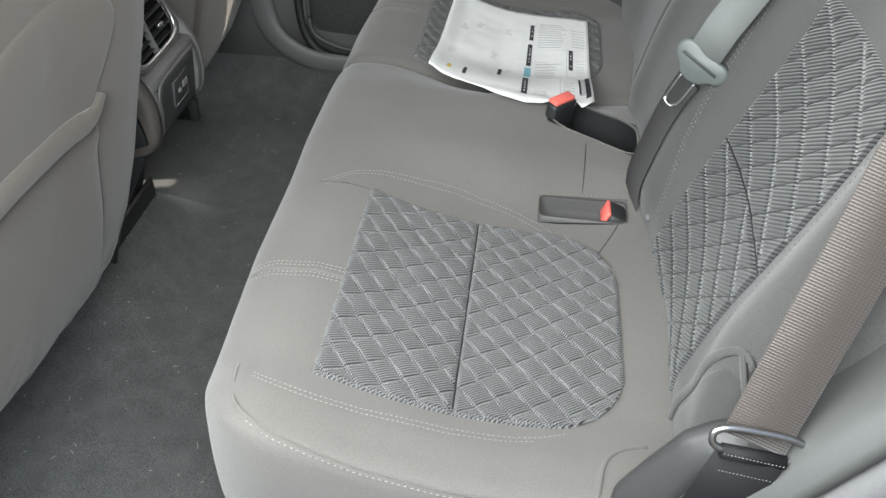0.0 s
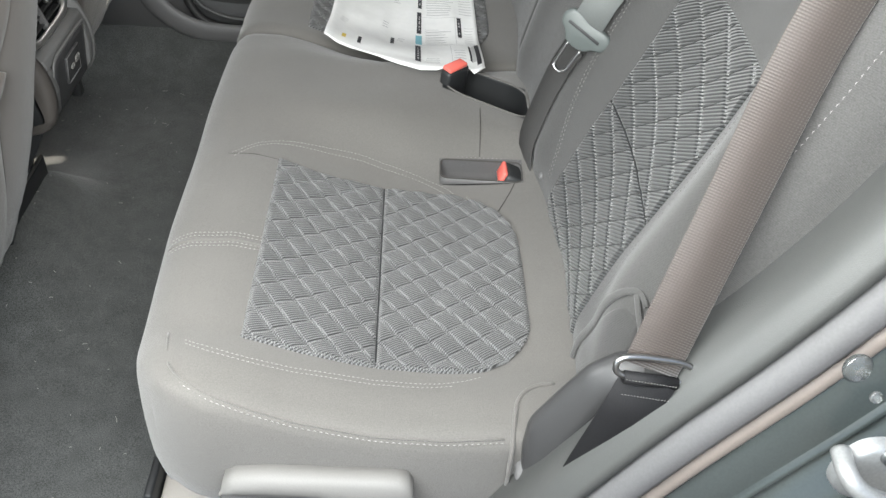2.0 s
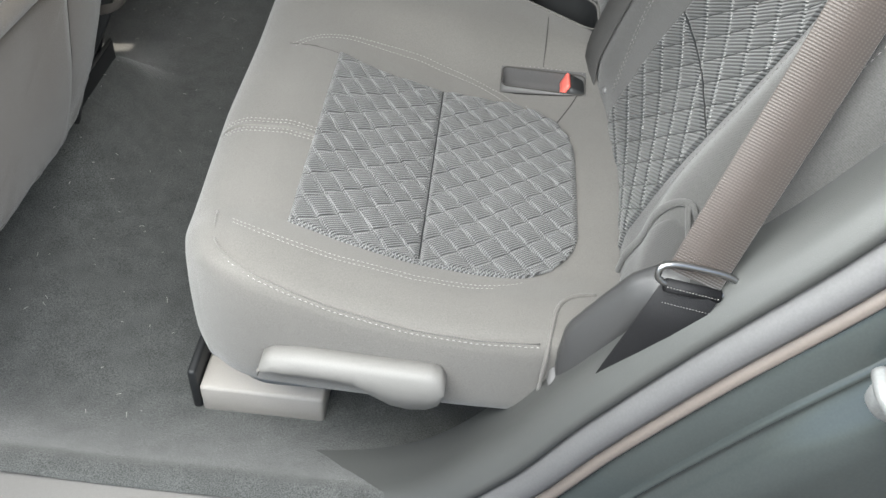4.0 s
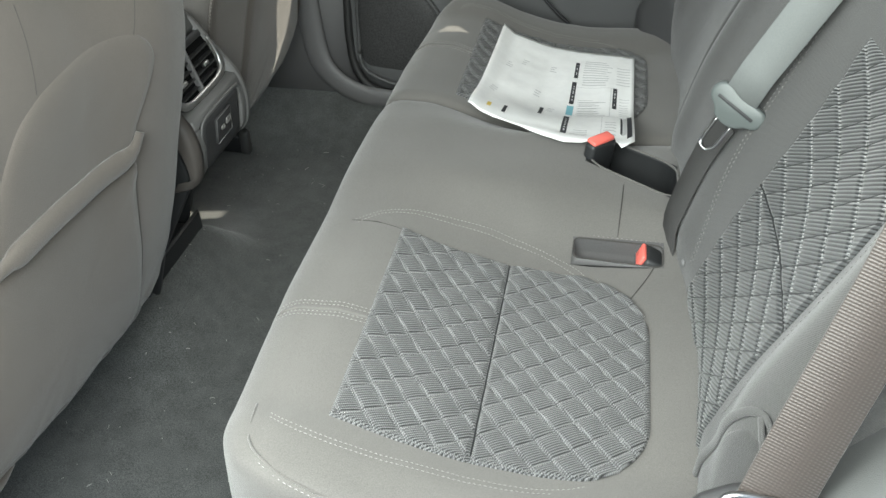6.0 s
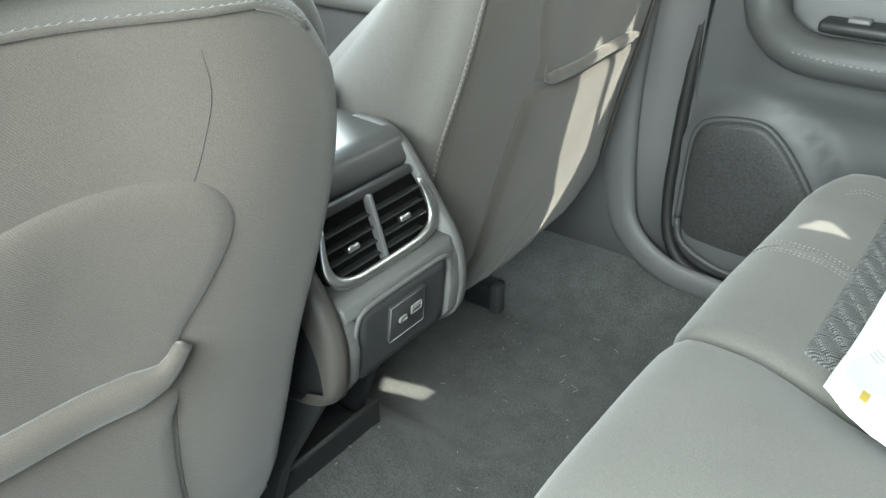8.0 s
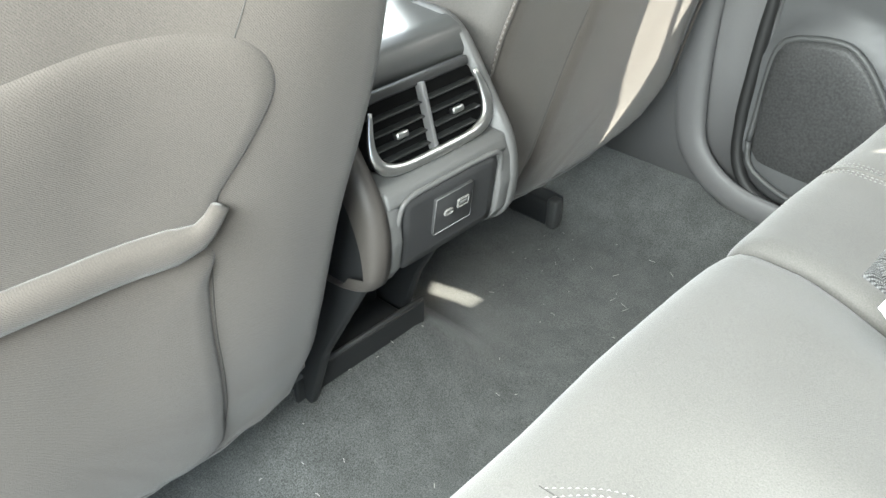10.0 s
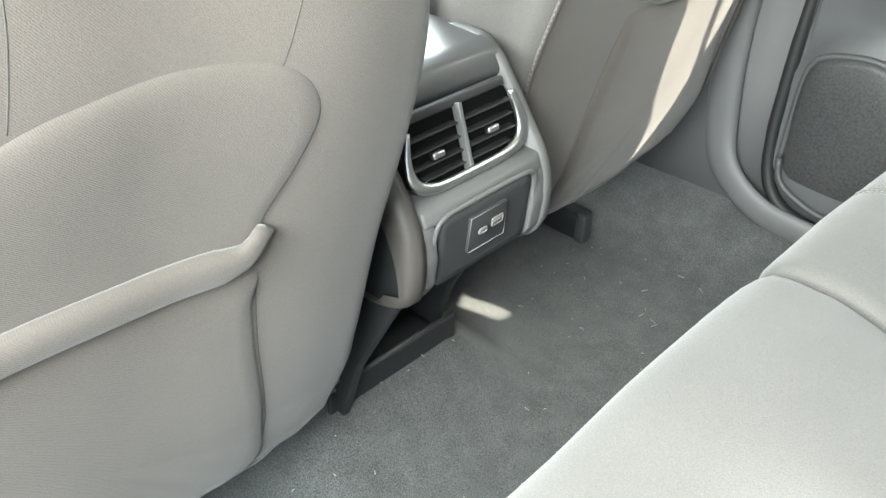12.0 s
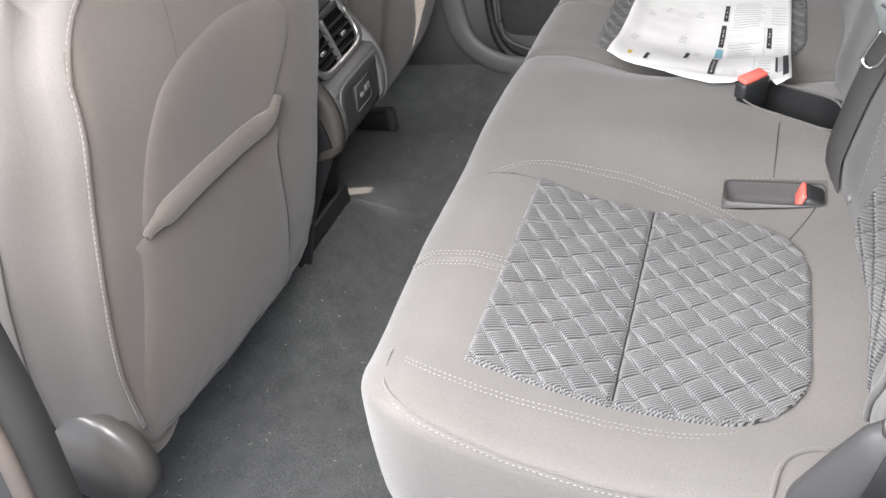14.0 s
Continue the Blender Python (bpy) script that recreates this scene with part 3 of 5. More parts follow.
def in_round(x0, x1, y0, y1, r):
    def test(x, y):
        if not (x0 < x < x1 and y0 < y < y1):
            return False
        ax, ay = max(0, x - (x1 - r)), max(0, (y0 + r) - y, y - (y1 - r))
        return math.hypot(ax, ay) < r or ax == 0 or ay == 0
    return test


for cushion, y0, y1 in ((near_cushion, 0.606, 0.953), (far_cushion, 1.367, 1.714)):
    bm = bmesh.new()
    for sign, run in lattice(quilt_cushion, in_round(-0.214, 0.116, y0 + 0.003, y1 - 0.003, 0.105), lift=0.0009):
        if sign < 0:
            stitches(bm, run, 0.0014, 0.0016, 0.00058)
            continue
        # rib ends that stand up along the raised edge of each row of lozenges
        step = 0.0
        for a, b in zip(run, run[1:]):
            step += (b - a).length
            if step > 0.0034:
                step -= 0.0034
                e = [(a.x + 0.0048 * t, a.y + 0.0036 * t) for t in (0.15, 0.5, 0.85)]
                stitches(bm, [(x, y, quilt_cushion(x, y) + 0.0003) for x, y in e], 0.0036, 0.004, 0.00046)
    # short threads across the near border
    for k in range(86 if cushion is near_cushion else 0):
        x = -0.213 + 0.0034 * k
        e = 0.0 if x < 0.025 else 0.088 - math.sqrt(max(0.0, 0.088 ** 2 - (x - 0.025) ** 2))
        stitches(bm, [(x - 0.0006, y0 + 0.0015 + e, quilt_cushion(x, y0 + 0.002 + e) + 0.0004), (x + 0.0006, y0 + 0.0065 + e, quilt_cushion(x, y0 + 0.0065 + e) + 0.0004)], 0.0044, 0.01, 0.00045)
    wpart("quilting_thread", bm, QUILT_THREAD, cushion, kind="stuff")
    bm = bmesh.new()
    tube(bm, [(-0.068, y0 + 0.003 + (y1 - y0 - 0.006) * k / 40, quilt_cushion(-0.068, y0 + 0.003 + (y1 - y0 - 0.006) * k / 40) + 0.0004) for k in range(41)], 0.0012, 6)
    wpart("centre_seam", bm, BLACK, cushion)


def drape(pts, lift=0.0006, step=0.006):
    return [(q.x, q.y, rolled_z(q.x, q.y) + lift) for q in curve_through([(x, y, 0) for x, y in pts], step)]


def mirrored(pts):
    return [(x, 2 * MID - y) for x, y in pts]


ARC = [(-0.281, 0.949), (-0.243, 0.983), (-0.204, 1.001), (-0.140, 1.012), (-0.075, 1.008), (-0.012, 0.988), (0.029, 0.960), (0.050, 0.915)]
ARC2 = [(-0.276, 0.943), (-0.243, 0.976), (-0.204, 0.994), (-0.141, 1.003), (-0.077, 0.999), (-0.013, 0.979), (0.027, 0.946), (0.042, 0.917)]
SIDE = [(-0.270, 0.588), (-0.250, 0.578), (-0.223, 0.574), (-0.195, 0.573), (-0.147, 0.578), (-0.083, 0.583), (-0.016, 0.584), (0.031, 0.591), (0.055, 0.601)]
SIDE2 = [(-0.268, 0.581), (-0.248, 0.571), (-0.222, 0.567), (-0.194, 0.566), (-0.146, 0.571), (-0.082, 0.575), (-0.016, 0.577), (0.022, 0.582)]
for cushion, turn in ((near_cushion, lambda p: p), (far_cushion, mirrored)):
    bm = bmesh.new()
    for line in (SIDE, SIDE2):
        stitches(bm, drape(turn(line)), 0.0042, 0.0012, 0.00045)
    if cushion is near_cushion:
        for line in (ARC, ARC2):
            stitches(bm, drape(line), 0.0042, 0.0012, 0.0006)
    for dy in (-0.027, -0.021, -0.008, -0.002):
        stitches(bm, drape(turn([(-0.326, 0.776 + dy), (-0.26, 0.779 + dy), (-0.211, 0.784 + dy)])), 0.0042, 0.0012, 0.0006)
    wpart("stitching", bm, THREAD, cushion, "pale decorative thread stitching", kind="stuff")
    bm = bmesh.new()
    tube(bm, drape(turn([(-0.328, 0.7615), (-0.26, 0.7645), (-0.210, 0.7695)]), 0.0), 0.004, 6, 0.5)
    wpart("seam_band", bm, FABRIC, cushion)

# seams of the middle place and piping of the near side
for line, r in (([(0.074, 1.03), (0.076, 1.08), (0.078, 1.13)], 0.0008), ([(0.082, 0.885), (0.115, 0.955), (0.128, 0.99)], 0.001), ([(-0.285, 0.949), (-0.25, 0.950), (-0.21, 0.951)], 0.0006)):
    bm = bmesh.new()
    tube(bm, drape(line, -0.0002), r, 6)
    wpart("seam", bm, SEAM, near_cushion)
SIDE_PIPE = [(q.x, q.y, rolled_z(q.x, q.y) + 0.0008) for q in curve_through([(-0.290, 0.600, 0), (-0.286, 0.580, 0), (-0.276, 0.545, 0), (-0.250, 0.520, 0), (-0.21, 0.509, 0), (-0.10, 0.506, 0), (0.0, 0.506, 0), (0.072, 0.508, 0)], 0.01)]
bm = bmesh.new()
tube(bm, curve_through(SIDE_PIPE, 0.008), 0.0013, 6)
wpart("piping", bm, FABRIC, near_cushion)
bm = bmesh.new()
tube(bm, curve_through([(0.134, 0.584, 0.334), (0.114, 0.580, 0.336), (0.097, 0.568, 0.337), (0.088, 0.549, 0.338), (0.083, 0.521, 0.337), (0.080, 0.499, 0.326), (0.079, 0.492, 0.30), (0.080, 0.493, 0.25), (0.080, 0.497, 0.20)], 0.006), 0.0025, 8)
wpart("corner_piping", bm, FABRIC, near_cushion)
bm = bmesh.new()
stitches(bm, [q + (Vector((q.x, q.y, 0)) - Vector((-0.10, 0.75, 0))).normalized() * 0.0042 + Vector((0, 0, -0.0022)) for q in curve_through(SIDE_PIPE, 0.008)], 0.005, 0.0014, 0.0006)
wpart("side_stitching", bm, THREAD, near_cushion, kind="stuff")

# lever under the near cushion
lever = thing("seat_lever", "light grey plastic rear seat release lever", "lever", at=(-0.12, 0.48, 0.27))
lx = [-0.226, -0.222, -0.21, -0.18, -0.14, -0.12, -0.10, -0.08, -0.06, -0.04, -0.028, -0.022]
lt = [0.272, 0.286, 0.294, 0.297, 0.296, 0.295, 0.294, 0.293, 0.293, 0.292, 0.289, 0.276]
lb = [0.271, 0.268, 0.267, 0.266, 0.264, 0.260, 0.246, 0.233, 0.229, 0.232, 0.241, 0.262]
for name, k0, k1, out in (("handle", 0, 6, 0.0), ("paddle", 5, 12, 0.0)):
    bm = bmesh.new()
    rows = []
    for x, t, b in list(zip(lx, lt, lb))[k0:k1]:
        rows.append([(x, 0.500, t), (x, 0.482, t), (x, 0.474 - out, t - 0.006), (x, 0.472 - out, (t + b) / 2), (x, 0.474 - out, b + 0.006), (x, 0.482, b), (x, 0.500, b)])
    vs = grid(bm, rows, close=True)
    bm.faces.new(vs[0] if k0 == 0 else vs[-1])
    wpart(name, bm, TRIM_LIGHT, lever)

# mounting cover and base below the cushion
base = wpart("base", boxed(-0.30, 0.15, 0.72, 1.32, 0.0, 0.165, 0.02), BLACK, near_seat, "dark seat base frame")
wpart("cover", boxed(-0.352, -0.182, 0.592, 0.70, 0.0, 0.056, 0.005), PALE_PLASTIC, base, "light grey plastic bracket cover")
wpart("bracket", boxed(-0.366, -0.354, 0.594, 0.74, 0.0, 0.085, 0.004), BLACK, base)
wpart("base", boxed(-0.30, 0.15, 1.34, 1.76, 0.0, 0.165, 0.02), BLACK, far_seat)
wpart("rail", boxed(-0.13, 0.22, 0.60, 0.73, 0.09, 0.17, 0.012), BLACK, base)


# ---- rear backrests ----
LEAN_B = 0.32
BACK = Matrix(((0, LEAN_B / math.hypot(1, LEAN_B), 1 / math.hypot(1, LEAN_B), 0.150), (1, 0, 0, 0), (0, 1 / math.hypot(1, LEAN_B), -LEAN_B / math.hypot(1, LEAN_B), 0.315), (0, 0, 0, 1)))
# local axes of a backrest: across the car, up the backrest, and backwards; its face is turned to the front


def back_warp(q):
    return BACK @ Vector((q.x, q.y, -q.z))


def back_z(u, v):
    """How far the backrest's face stands out to the front, at u across the car and v up the backrest."""
    d = u if u < MID else 2 * MID - u
    side = 0.028 * math.exp(-((d - 0.56) / 0.05) ** 2) * smooth(0.02, 0.2, v)
    inner = 0.010 * math.exp(-((d - 1.02) / 0.05) ** 2)
    hollow = -0.014 * math.exp(-((d - 0.79) / 0.12) ** 2)
    lumbar = 0.012 * math.exp(-((v - 0.18) / 0.12) ** 2)
    return side + inner + hollow + lumbar - 0.012 * smooth(0.06, 0.0, v)


def scales(u, v):
    """Lattice numbers of the backrest's quilting."""
    return 8.41 * u - 22.2 * v - 4.43, 22.40 - 22.86 * u - 25.53 * v


def quilt_back(u, v):
    rim = smooth(0.0, 0.006, min(v - 0.004, 0.412 - v))
    seam = smooth(0.0, 0.005, abs(v - 0.222))
    return back_z(u, v) + 0.0012 + 0.0036 * rim * diamond(*scales(u, v)) * (0.25 + 0.75 * seam) - 0.002 * (1 - seam)


flat_low = lambda u, v: -0.11
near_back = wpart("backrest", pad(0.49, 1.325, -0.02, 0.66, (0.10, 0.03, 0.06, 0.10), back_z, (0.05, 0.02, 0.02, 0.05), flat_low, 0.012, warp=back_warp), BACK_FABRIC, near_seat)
# faces turned to the door get the twill's lit copy
near_back.data.materials.append(BACK_FABRIC_LIT)
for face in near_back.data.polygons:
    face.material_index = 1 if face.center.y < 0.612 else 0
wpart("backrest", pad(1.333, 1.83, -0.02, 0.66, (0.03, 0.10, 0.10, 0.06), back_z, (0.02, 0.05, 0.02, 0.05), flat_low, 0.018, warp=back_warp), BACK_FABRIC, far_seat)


INSERT_V = [0.0, 0.05, 0.12, 0.22, 0.412]
INSERT_NEAR = [0.668, 0.660, 0.649, 0.629, 0.623]
INSERT_FAR = [0.925, 0.914, 0.900, 0.885, 0.881]


def insert_at(s, v, lift=0.0):
    """A point of the backrest's insert: s across it from 0 to 1, v up the backrest."""
    u = interp(v, INSERT_V, INSERT_NEAR) * (1 - s) + interp(v, INSERT_V, INSERT_FAR) * s
    side = smooth(0.0, 0.03, min(s, 1 - s))
    return back_warp(Vector((u, v, back_z(u, v) + lift + (quilt_back(u, v) - back_z(u, v)) * side)))


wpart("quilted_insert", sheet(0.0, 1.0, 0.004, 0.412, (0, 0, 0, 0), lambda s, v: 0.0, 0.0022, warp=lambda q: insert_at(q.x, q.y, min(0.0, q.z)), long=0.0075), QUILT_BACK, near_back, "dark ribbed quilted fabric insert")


bm = bmesh.new()
gaps = bmesh.new()
RIB = (BACK.to_3x3() @ Vector((0.84, -0.54, 0))).normalized()     # the way the ribs run
for k in range(-30, 60):
    for steep in (True, False):
        run = []
        for i in range(202):
            u, v = 0.61 + 0.0016 * i, 0.006 + 0.002 * i
            if steep:
                v = (8.41 * u - 4.43 - k) / 22.2
            else:
                u = (22.40 - k - 25.53 * v) / 22.86
            a, b = interp(v, INSERT_V, INSERT_NEAR), interp(v, INSERT_V, INSERT_FAR)
            if a + 0.003 < u < b - 0.003 and 0.006 < v < 0.409:
                run.append(insert_at((u - a) / (b - a), v, 0.0010 if steep else 0.0004))
        if len(run) > 3 and steep:
            step = 0.0
            for a, b in zip(run, run[1:]):
                step += (b - a).length
                if step > 0.0047:
                    step -= 0.0047
                    stitches(bm, [a - RIB * 0.0022, a, a + RIB * 0.0022], 0.0019, 0.0004, 0.00085)
        elif len(run) > 3:
            tube(gaps, run, 0.0005, 5)
wpart("quilting_groove", gaps, BLACK, near_back, kind="stuff")
wpart("quilting_thread", bm, QUILT_THREAD, near_back, kind="stuff")


bm = bmesh.new()
tube(bm, [insert_at(0.01 + 0.98 * k / 40, 0.222, 0.0006) for k in range(41)], 0.0014, 6)
wpart("insert_seam", bm, BLACK, near_back)


def on_back(pts, lift=0.0008, step=0.008):
    return [back_warp(Vector((q.x, q.y, back_z(q.x, q.y) + lift))) for q in curve_through([(u, v, 0) for u, v in pts], step)]


bm = bmesh.new()
for o in (0.0, 0.007):
    stitches(bm, on_back([(0.935 + o, 0.055), (0.945 + o, 0.10), (0.963 + o, 0.17), (0.975 + o, 0.28), (0.978 + o, 0.50)]))
stitches(bm, on_back([(0.634, 0.110), (0.622, 0.150), (0.611, 0.198), (0.606, 0.240), (0.602, 0.32), (0.600, 0.42)]), 0.004, 0.002, 0.0005)
stitches(bm, on_back([(0.516, 0.33), (0.511, 0.37), (0.5085, 0.405), (0.506, 0.44), (0.504, 0.474), (0.502, 0.55)], 0.0016), 0.0042, 0.0026, 0.0006)
wpart("stitching", bm, THREAD_DULL, near_back, "pale decorative thread stitching", kind="stuff")
bm = bmesh.new()
BACK_OUT = BACK.to_3x3() @ Vector((0, 0, 1))
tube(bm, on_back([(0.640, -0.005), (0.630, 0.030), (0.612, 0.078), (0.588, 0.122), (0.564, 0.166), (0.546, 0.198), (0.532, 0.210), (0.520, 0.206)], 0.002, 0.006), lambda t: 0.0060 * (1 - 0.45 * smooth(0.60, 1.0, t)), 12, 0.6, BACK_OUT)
wpart("wing_piping", bm, BACK_FABRIC_LIT, near_back)
bm = bmesh.new()
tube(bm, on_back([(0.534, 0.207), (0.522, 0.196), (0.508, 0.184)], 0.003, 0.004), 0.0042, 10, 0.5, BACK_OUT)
wpart("wing_tab", bm, BACK_FABRIC_LIT, near_back, "webbing tab")
# no real recess: a flat panel in darker twill paints the opening's shade
wing = [(0.622, 0.0), (0.614, 0.04), (0.596, 0.085), (0.574, 0.128), (0.553, 0.165), (0.538, 0.186), (0.520, 0.188), (0.510, 0.12), (0.510, 0.05), (0.525, 0.002)]
wing = [(q.x, q.y) for q in curve_through([(p, v, 0) for p, v in wing + wing[:1]], 0.012)][:-1]
wpart("belt_opening", blob(wing, back_z, puff=0.001, warp=back_warp), BACK_FABRIC, near_back, "flat darker panel for the shaded belt opening in the backrest side")
bm = bmesh.new()
tube(bm, on_back([(1.065, 0.02), (1.07, 0.12), (1.10, 0.22), (1.13, 0.40)], 0.0), 0.0012, 6)
wpart("seam", bm, PIPING, near_back)
bm = bmesh.new()
bmesh.ops.create_uvsphere(bm, u_segments=12, v_segments=8, radius=0.0055, matrix=Matrix.Translation(on_back([(0.968, 0.035), (0.97, 0.036)])[0]) @ Matrix.Diagonal((0.6, 1, 1, 1)))
wpart("button", bm, TRIM_SOFT, near_back)


# ---- front seats ----
def front_seat(name, label, lean, foot, centre, group, turn=1.0, wide=1.0, outer=1.0):
    """A front seat seen from behind: backrest with map pocket, headrest and base. foot: x and z of the backrest's lower edge."""
    c = math.hypot(1, lean)
    m = Matrix(((0, lean / c, 1 / c, foot[0]), (turn, 0, 0, centre), (0, 1 / c, -lean / c, foot[1]), (0, 0, 0, 1)))
    seat = thing(name, label, "car seat", group=group, at=(foot[0], centre, 0.0))

    def width(v, inner):
        top = (1.0, 1.0, 0.965, 0.90) if inner else (0.975, 0.93, 0.87, 0.80)
        return interp(v, [0, 0.06, 0.15, 0.28, 0.42, 0.50, 0.55, 0.575], [0.94, 0.985, 1.0, 1.0, *top])

    def face(u, v):
        return 0.020 * (1 - (u / 0.27) ** 2) - 0.045 * smooth(0.40, 0.60, v) ** 1.5 - 0.012 * smooth(0.10, 0.0, v) + 0.003 * noise.noise(Vector((u * 9, v * 9, 1))) + 0.0022 * smooth(0.12, 0.0, v) * noise.noise(Vector((u * 34, v * 20, 4)))

    def w(q):
        if turn > 0:
            # the side towards the console stands further back
            k = smooth(-0.02, 0.20, q.x) * (0.35 + 0.65 * smooth(0.02, 0.30, q.y))
            q = Vector((q.x - 0.030 * k, q.y, q.z + 0.040 * k))
        return m @ Vector((q.x * (wide if q.x > 0 else outer) * width(max(0, min(0.575, q.y)), q.x > 0 and turn > 0) + turn * 0.045 * smooth(0.15, 0.55, q.y), q.y, q.z))

    def on(pts, lift=0.001, step=0.008):
        return [w(Vector((q.x, q.y, face(q.x, q.y) + lift))) for q in curve_through([(u, v, 0) for u, v in pts], step)]

    bm = pad(-0.262, 0.262, -0.012, 0.575, (0.05, 0.05, 0.10, 0.10), face, (0.035, 0.035, 0.02, 0.03), lambda u, v: -0.23 + 0.13 * smooth(0.20, 0.50, v), 0.009, bulge=0.030, tuck=0.04)
    for f in bm.faces:
        q = f.calc_center_median()
        ax, ay = max(0.0, abs(q.x) - 0.162), max(0.0, q.y - 0.475)
        inside = 0.10 - (math.hypot(ax, ay) if q.y > 0.475 else ax)
        f.material_index = 1 if inside < 0.014 and q.y > 0.03 else 0
    for v in bm.verts:
        v.co = w(v.co.copy())
    wpart("backrest", bm, FABRIC_FRONT, seat).data.materials.append(FABRIC_SIDE)
    # piping round the rear face
    arc = [(0.162 + 0.086 * math.cos(radians(a)), 0.475 + 0.086 * math.sin(radians(a))) for a in range(0, 91, 15)]
    right = [(0.2, 0.012), (0.240, 0.05), (0.248, 0.12), (0.248, 0.30)] + arc
    ring = [(-u, v) for u, v in right] + [(0.0, 0.561)] + right[::-1]
    bm = bmesh.new()
    if turn > 0:
        ring = ring[1:16]
    tube(bm, on(ring, -0.0010), 0.0026, 6)
    wpart("piping", bm, FABRIC_FRONT, seat)
    bm = bmesh.new()
    stitches(bm, on([(u * 1.012, v * 1.006) for u, v in ring], 0.0002), 0.005, 0.0014, 0.0006)
    wpart("stitching", bm, THREAD_DULL, seat, kind="stuff")
    for w0 in (-0.085,):
        bm = bmesh.new()
        tube(bm, [w(Vector((-0.262 - 0.0285, v, w0))) for v in [0.06 + 0.03 * k for k in range(15)]], 0.0014, 6)
        wpart("side_seam", bm, SEAM, seat)
    # map pocket: lower panel, recessed upper panel and rolled hem
    lower = [(-0.193, 0.285), (-0.197, 0.235), (-0.212, 0.165), (-0.232, 0.09), (-0.222, 0.030), (-0.190, 0.008), (0.0, 0.002), (0.124, 0.006), (0.124, 0.08), (0.118, 0.15), (0.108, 0.22), (0.100, 0.27), (0.095, 0.305), (0.0, 0.307), (-0.185, 0.307)]
    upper = [(-0.188, 0.311), (0.0, 0.311), (0.086, 0.314), (0.097, 0.350), (0.116, 0.382), (0.130, 0.412), (0.133, 0.432), (0.123, 0.451), (0.100, 0.465), (0.06, 0.471), (0.0, 0.472), (-0.066, 0.466), (-0.106, 0.456), (-0.135, 0.442), (-0.155, 0.418), (-0.170, 0.388), (-0.182, 0.345)]
    lower = [(q.x, q.y) for q in curve_through([(a, b, 0) for a, b in lower + lower[:1]], 0.006)][:-1]
    upper = [(q.x, q.y) for q in curve_through([(a, b, 0) for a, b in upper + upper[:1]], 0.006)][:-1]
    pocket = wpart("map_pocket", blob(lower, face, puff=0.007, warp=w), FABRIC_FRONT, seat)
    wpart("upper_panel", blob(upper, face, puff=0.004, warp=w), FABRIC_FRONT, seat)
    bm = bmesh.new()
    hem = on([(-0.190, 0.310), (-0.168, 0.316), (-0.08, 0.319), (0.0, 0.318), (0.06, 0.320), (0.080, 0.328), (0.090, 0.346)], 0.008)
    tube(bm, hem, lambda t: (0.0162 if turn > 0 else 0.0095) * (0.45 + 0.55 * smooth(0, 0.14, t)) * (1 - (0.5 if turn > 0 else 0.9) * smooth(0.84, 1.0, t)), 10, 0.6, up=m.to_3x3() @ Vector((0, 0, 1)))
    wpart("pocket_hem", bm, FABRIC_FRONT, seat)
    for line in ([(0.096, 0.464), (0.110, 0.492), (0.122, 0.516), (0.123, 0.540)], [(-0.094, 0.462), (-0.085, 0.51), (-0.083, 0.545)], [(0.126, 0.02), (0.125, 0.08), (0.119, 0.15), (0.109, 0.22), (0.097, 0.30)]):
        bm = bmesh.new()
        tube(bm, on(line, -0.0006), 0.0009, 6)
        wpart("seam", bm, SEAM, seat)
    # fabric flap at the foot
    bm = bmesh.new()
    tube(bm, on([(-0.215, 0.010), (-0.1, 0.003), (0.0, 0.0), (0.12, 0.002), (0.20, 0.012), (0.235, 0.05)], -0.012), 0.012, 8)
    wpart("lower_hem", bm, FABRIC_FRONT, seat)
    if turn > 0:
        bm = bmesh.new()
        tube(bm, on([(-0.252, 0.030), (-0.246, 0.004), (-0.228, -0.014), (-0.205, -0.018), (-0.18, -0.008)], -0.010, 0.004), lambda t: 0.007 + 0.008 * math.sin(math.pi * t), 10, 0.55, m.to_3x3() @ Vector((0, 0, 1)))
        wpart("corner_flap", bm, FABRIC_FRONT, seat)
    # headrest on two posts
    bm = pad(-0.15, 0.15 if turn < 0 else 0.175, 0.582, 0.78, (0.06, 0.06, 0.07, 0.07), lambda u, v: -0.005 - 0.02 * (u / 0.15) ** 2, (0.03, 0.03, 0.035, 0.05), lambda u, v: -0.12, 0.015, bulge=0.01, tuck=0.03, warp=lambda q: m @ q)
    head = wpart("headrest", bm, FABRIC_FRONT, seat)
    for u in (-0.07, 0.095 if turn > 0 else 0.07):
        line = [m @ Vector((u, 0.585 + 0.02 * k, -0.0095)) for k in range(9)]
        bm = bmesh.new()
        tube(bm, line, 0.0011, 6)
        wpart("headrest_seam", bm, SEAM, seat)
        bm = bmesh.new()
        stitches(bm, [m @ Vector((u - 0.006 * (1 if u > 0 else -1) * -1, 0.585 + 0.02 * k, -0.0088)) for k in range(9)], 0.0055, 0.0045, 0.0009)
        wpart("headrest_stitching", bm, THREAD_DULL, seat, kind="stuff")
    if turn > 0:
        at = m @ Matrix.Translation((-0.108, 0.662, -0.0135)) @ Matrix.Rotation(-0.17, 4, "Y")
        bm = bmesh.new()
        tube(bm, [at @ Vector((0.0145 * math.cos(a), 0.0145 * math.sin(a), 0.001)) for a in [2 * math.pi * k / 32 for k in range(33)]], 0.0030, 8)
        wpart("button_ring", bm, FABRIC_SIDE, seat)
        bm = bmesh.new()
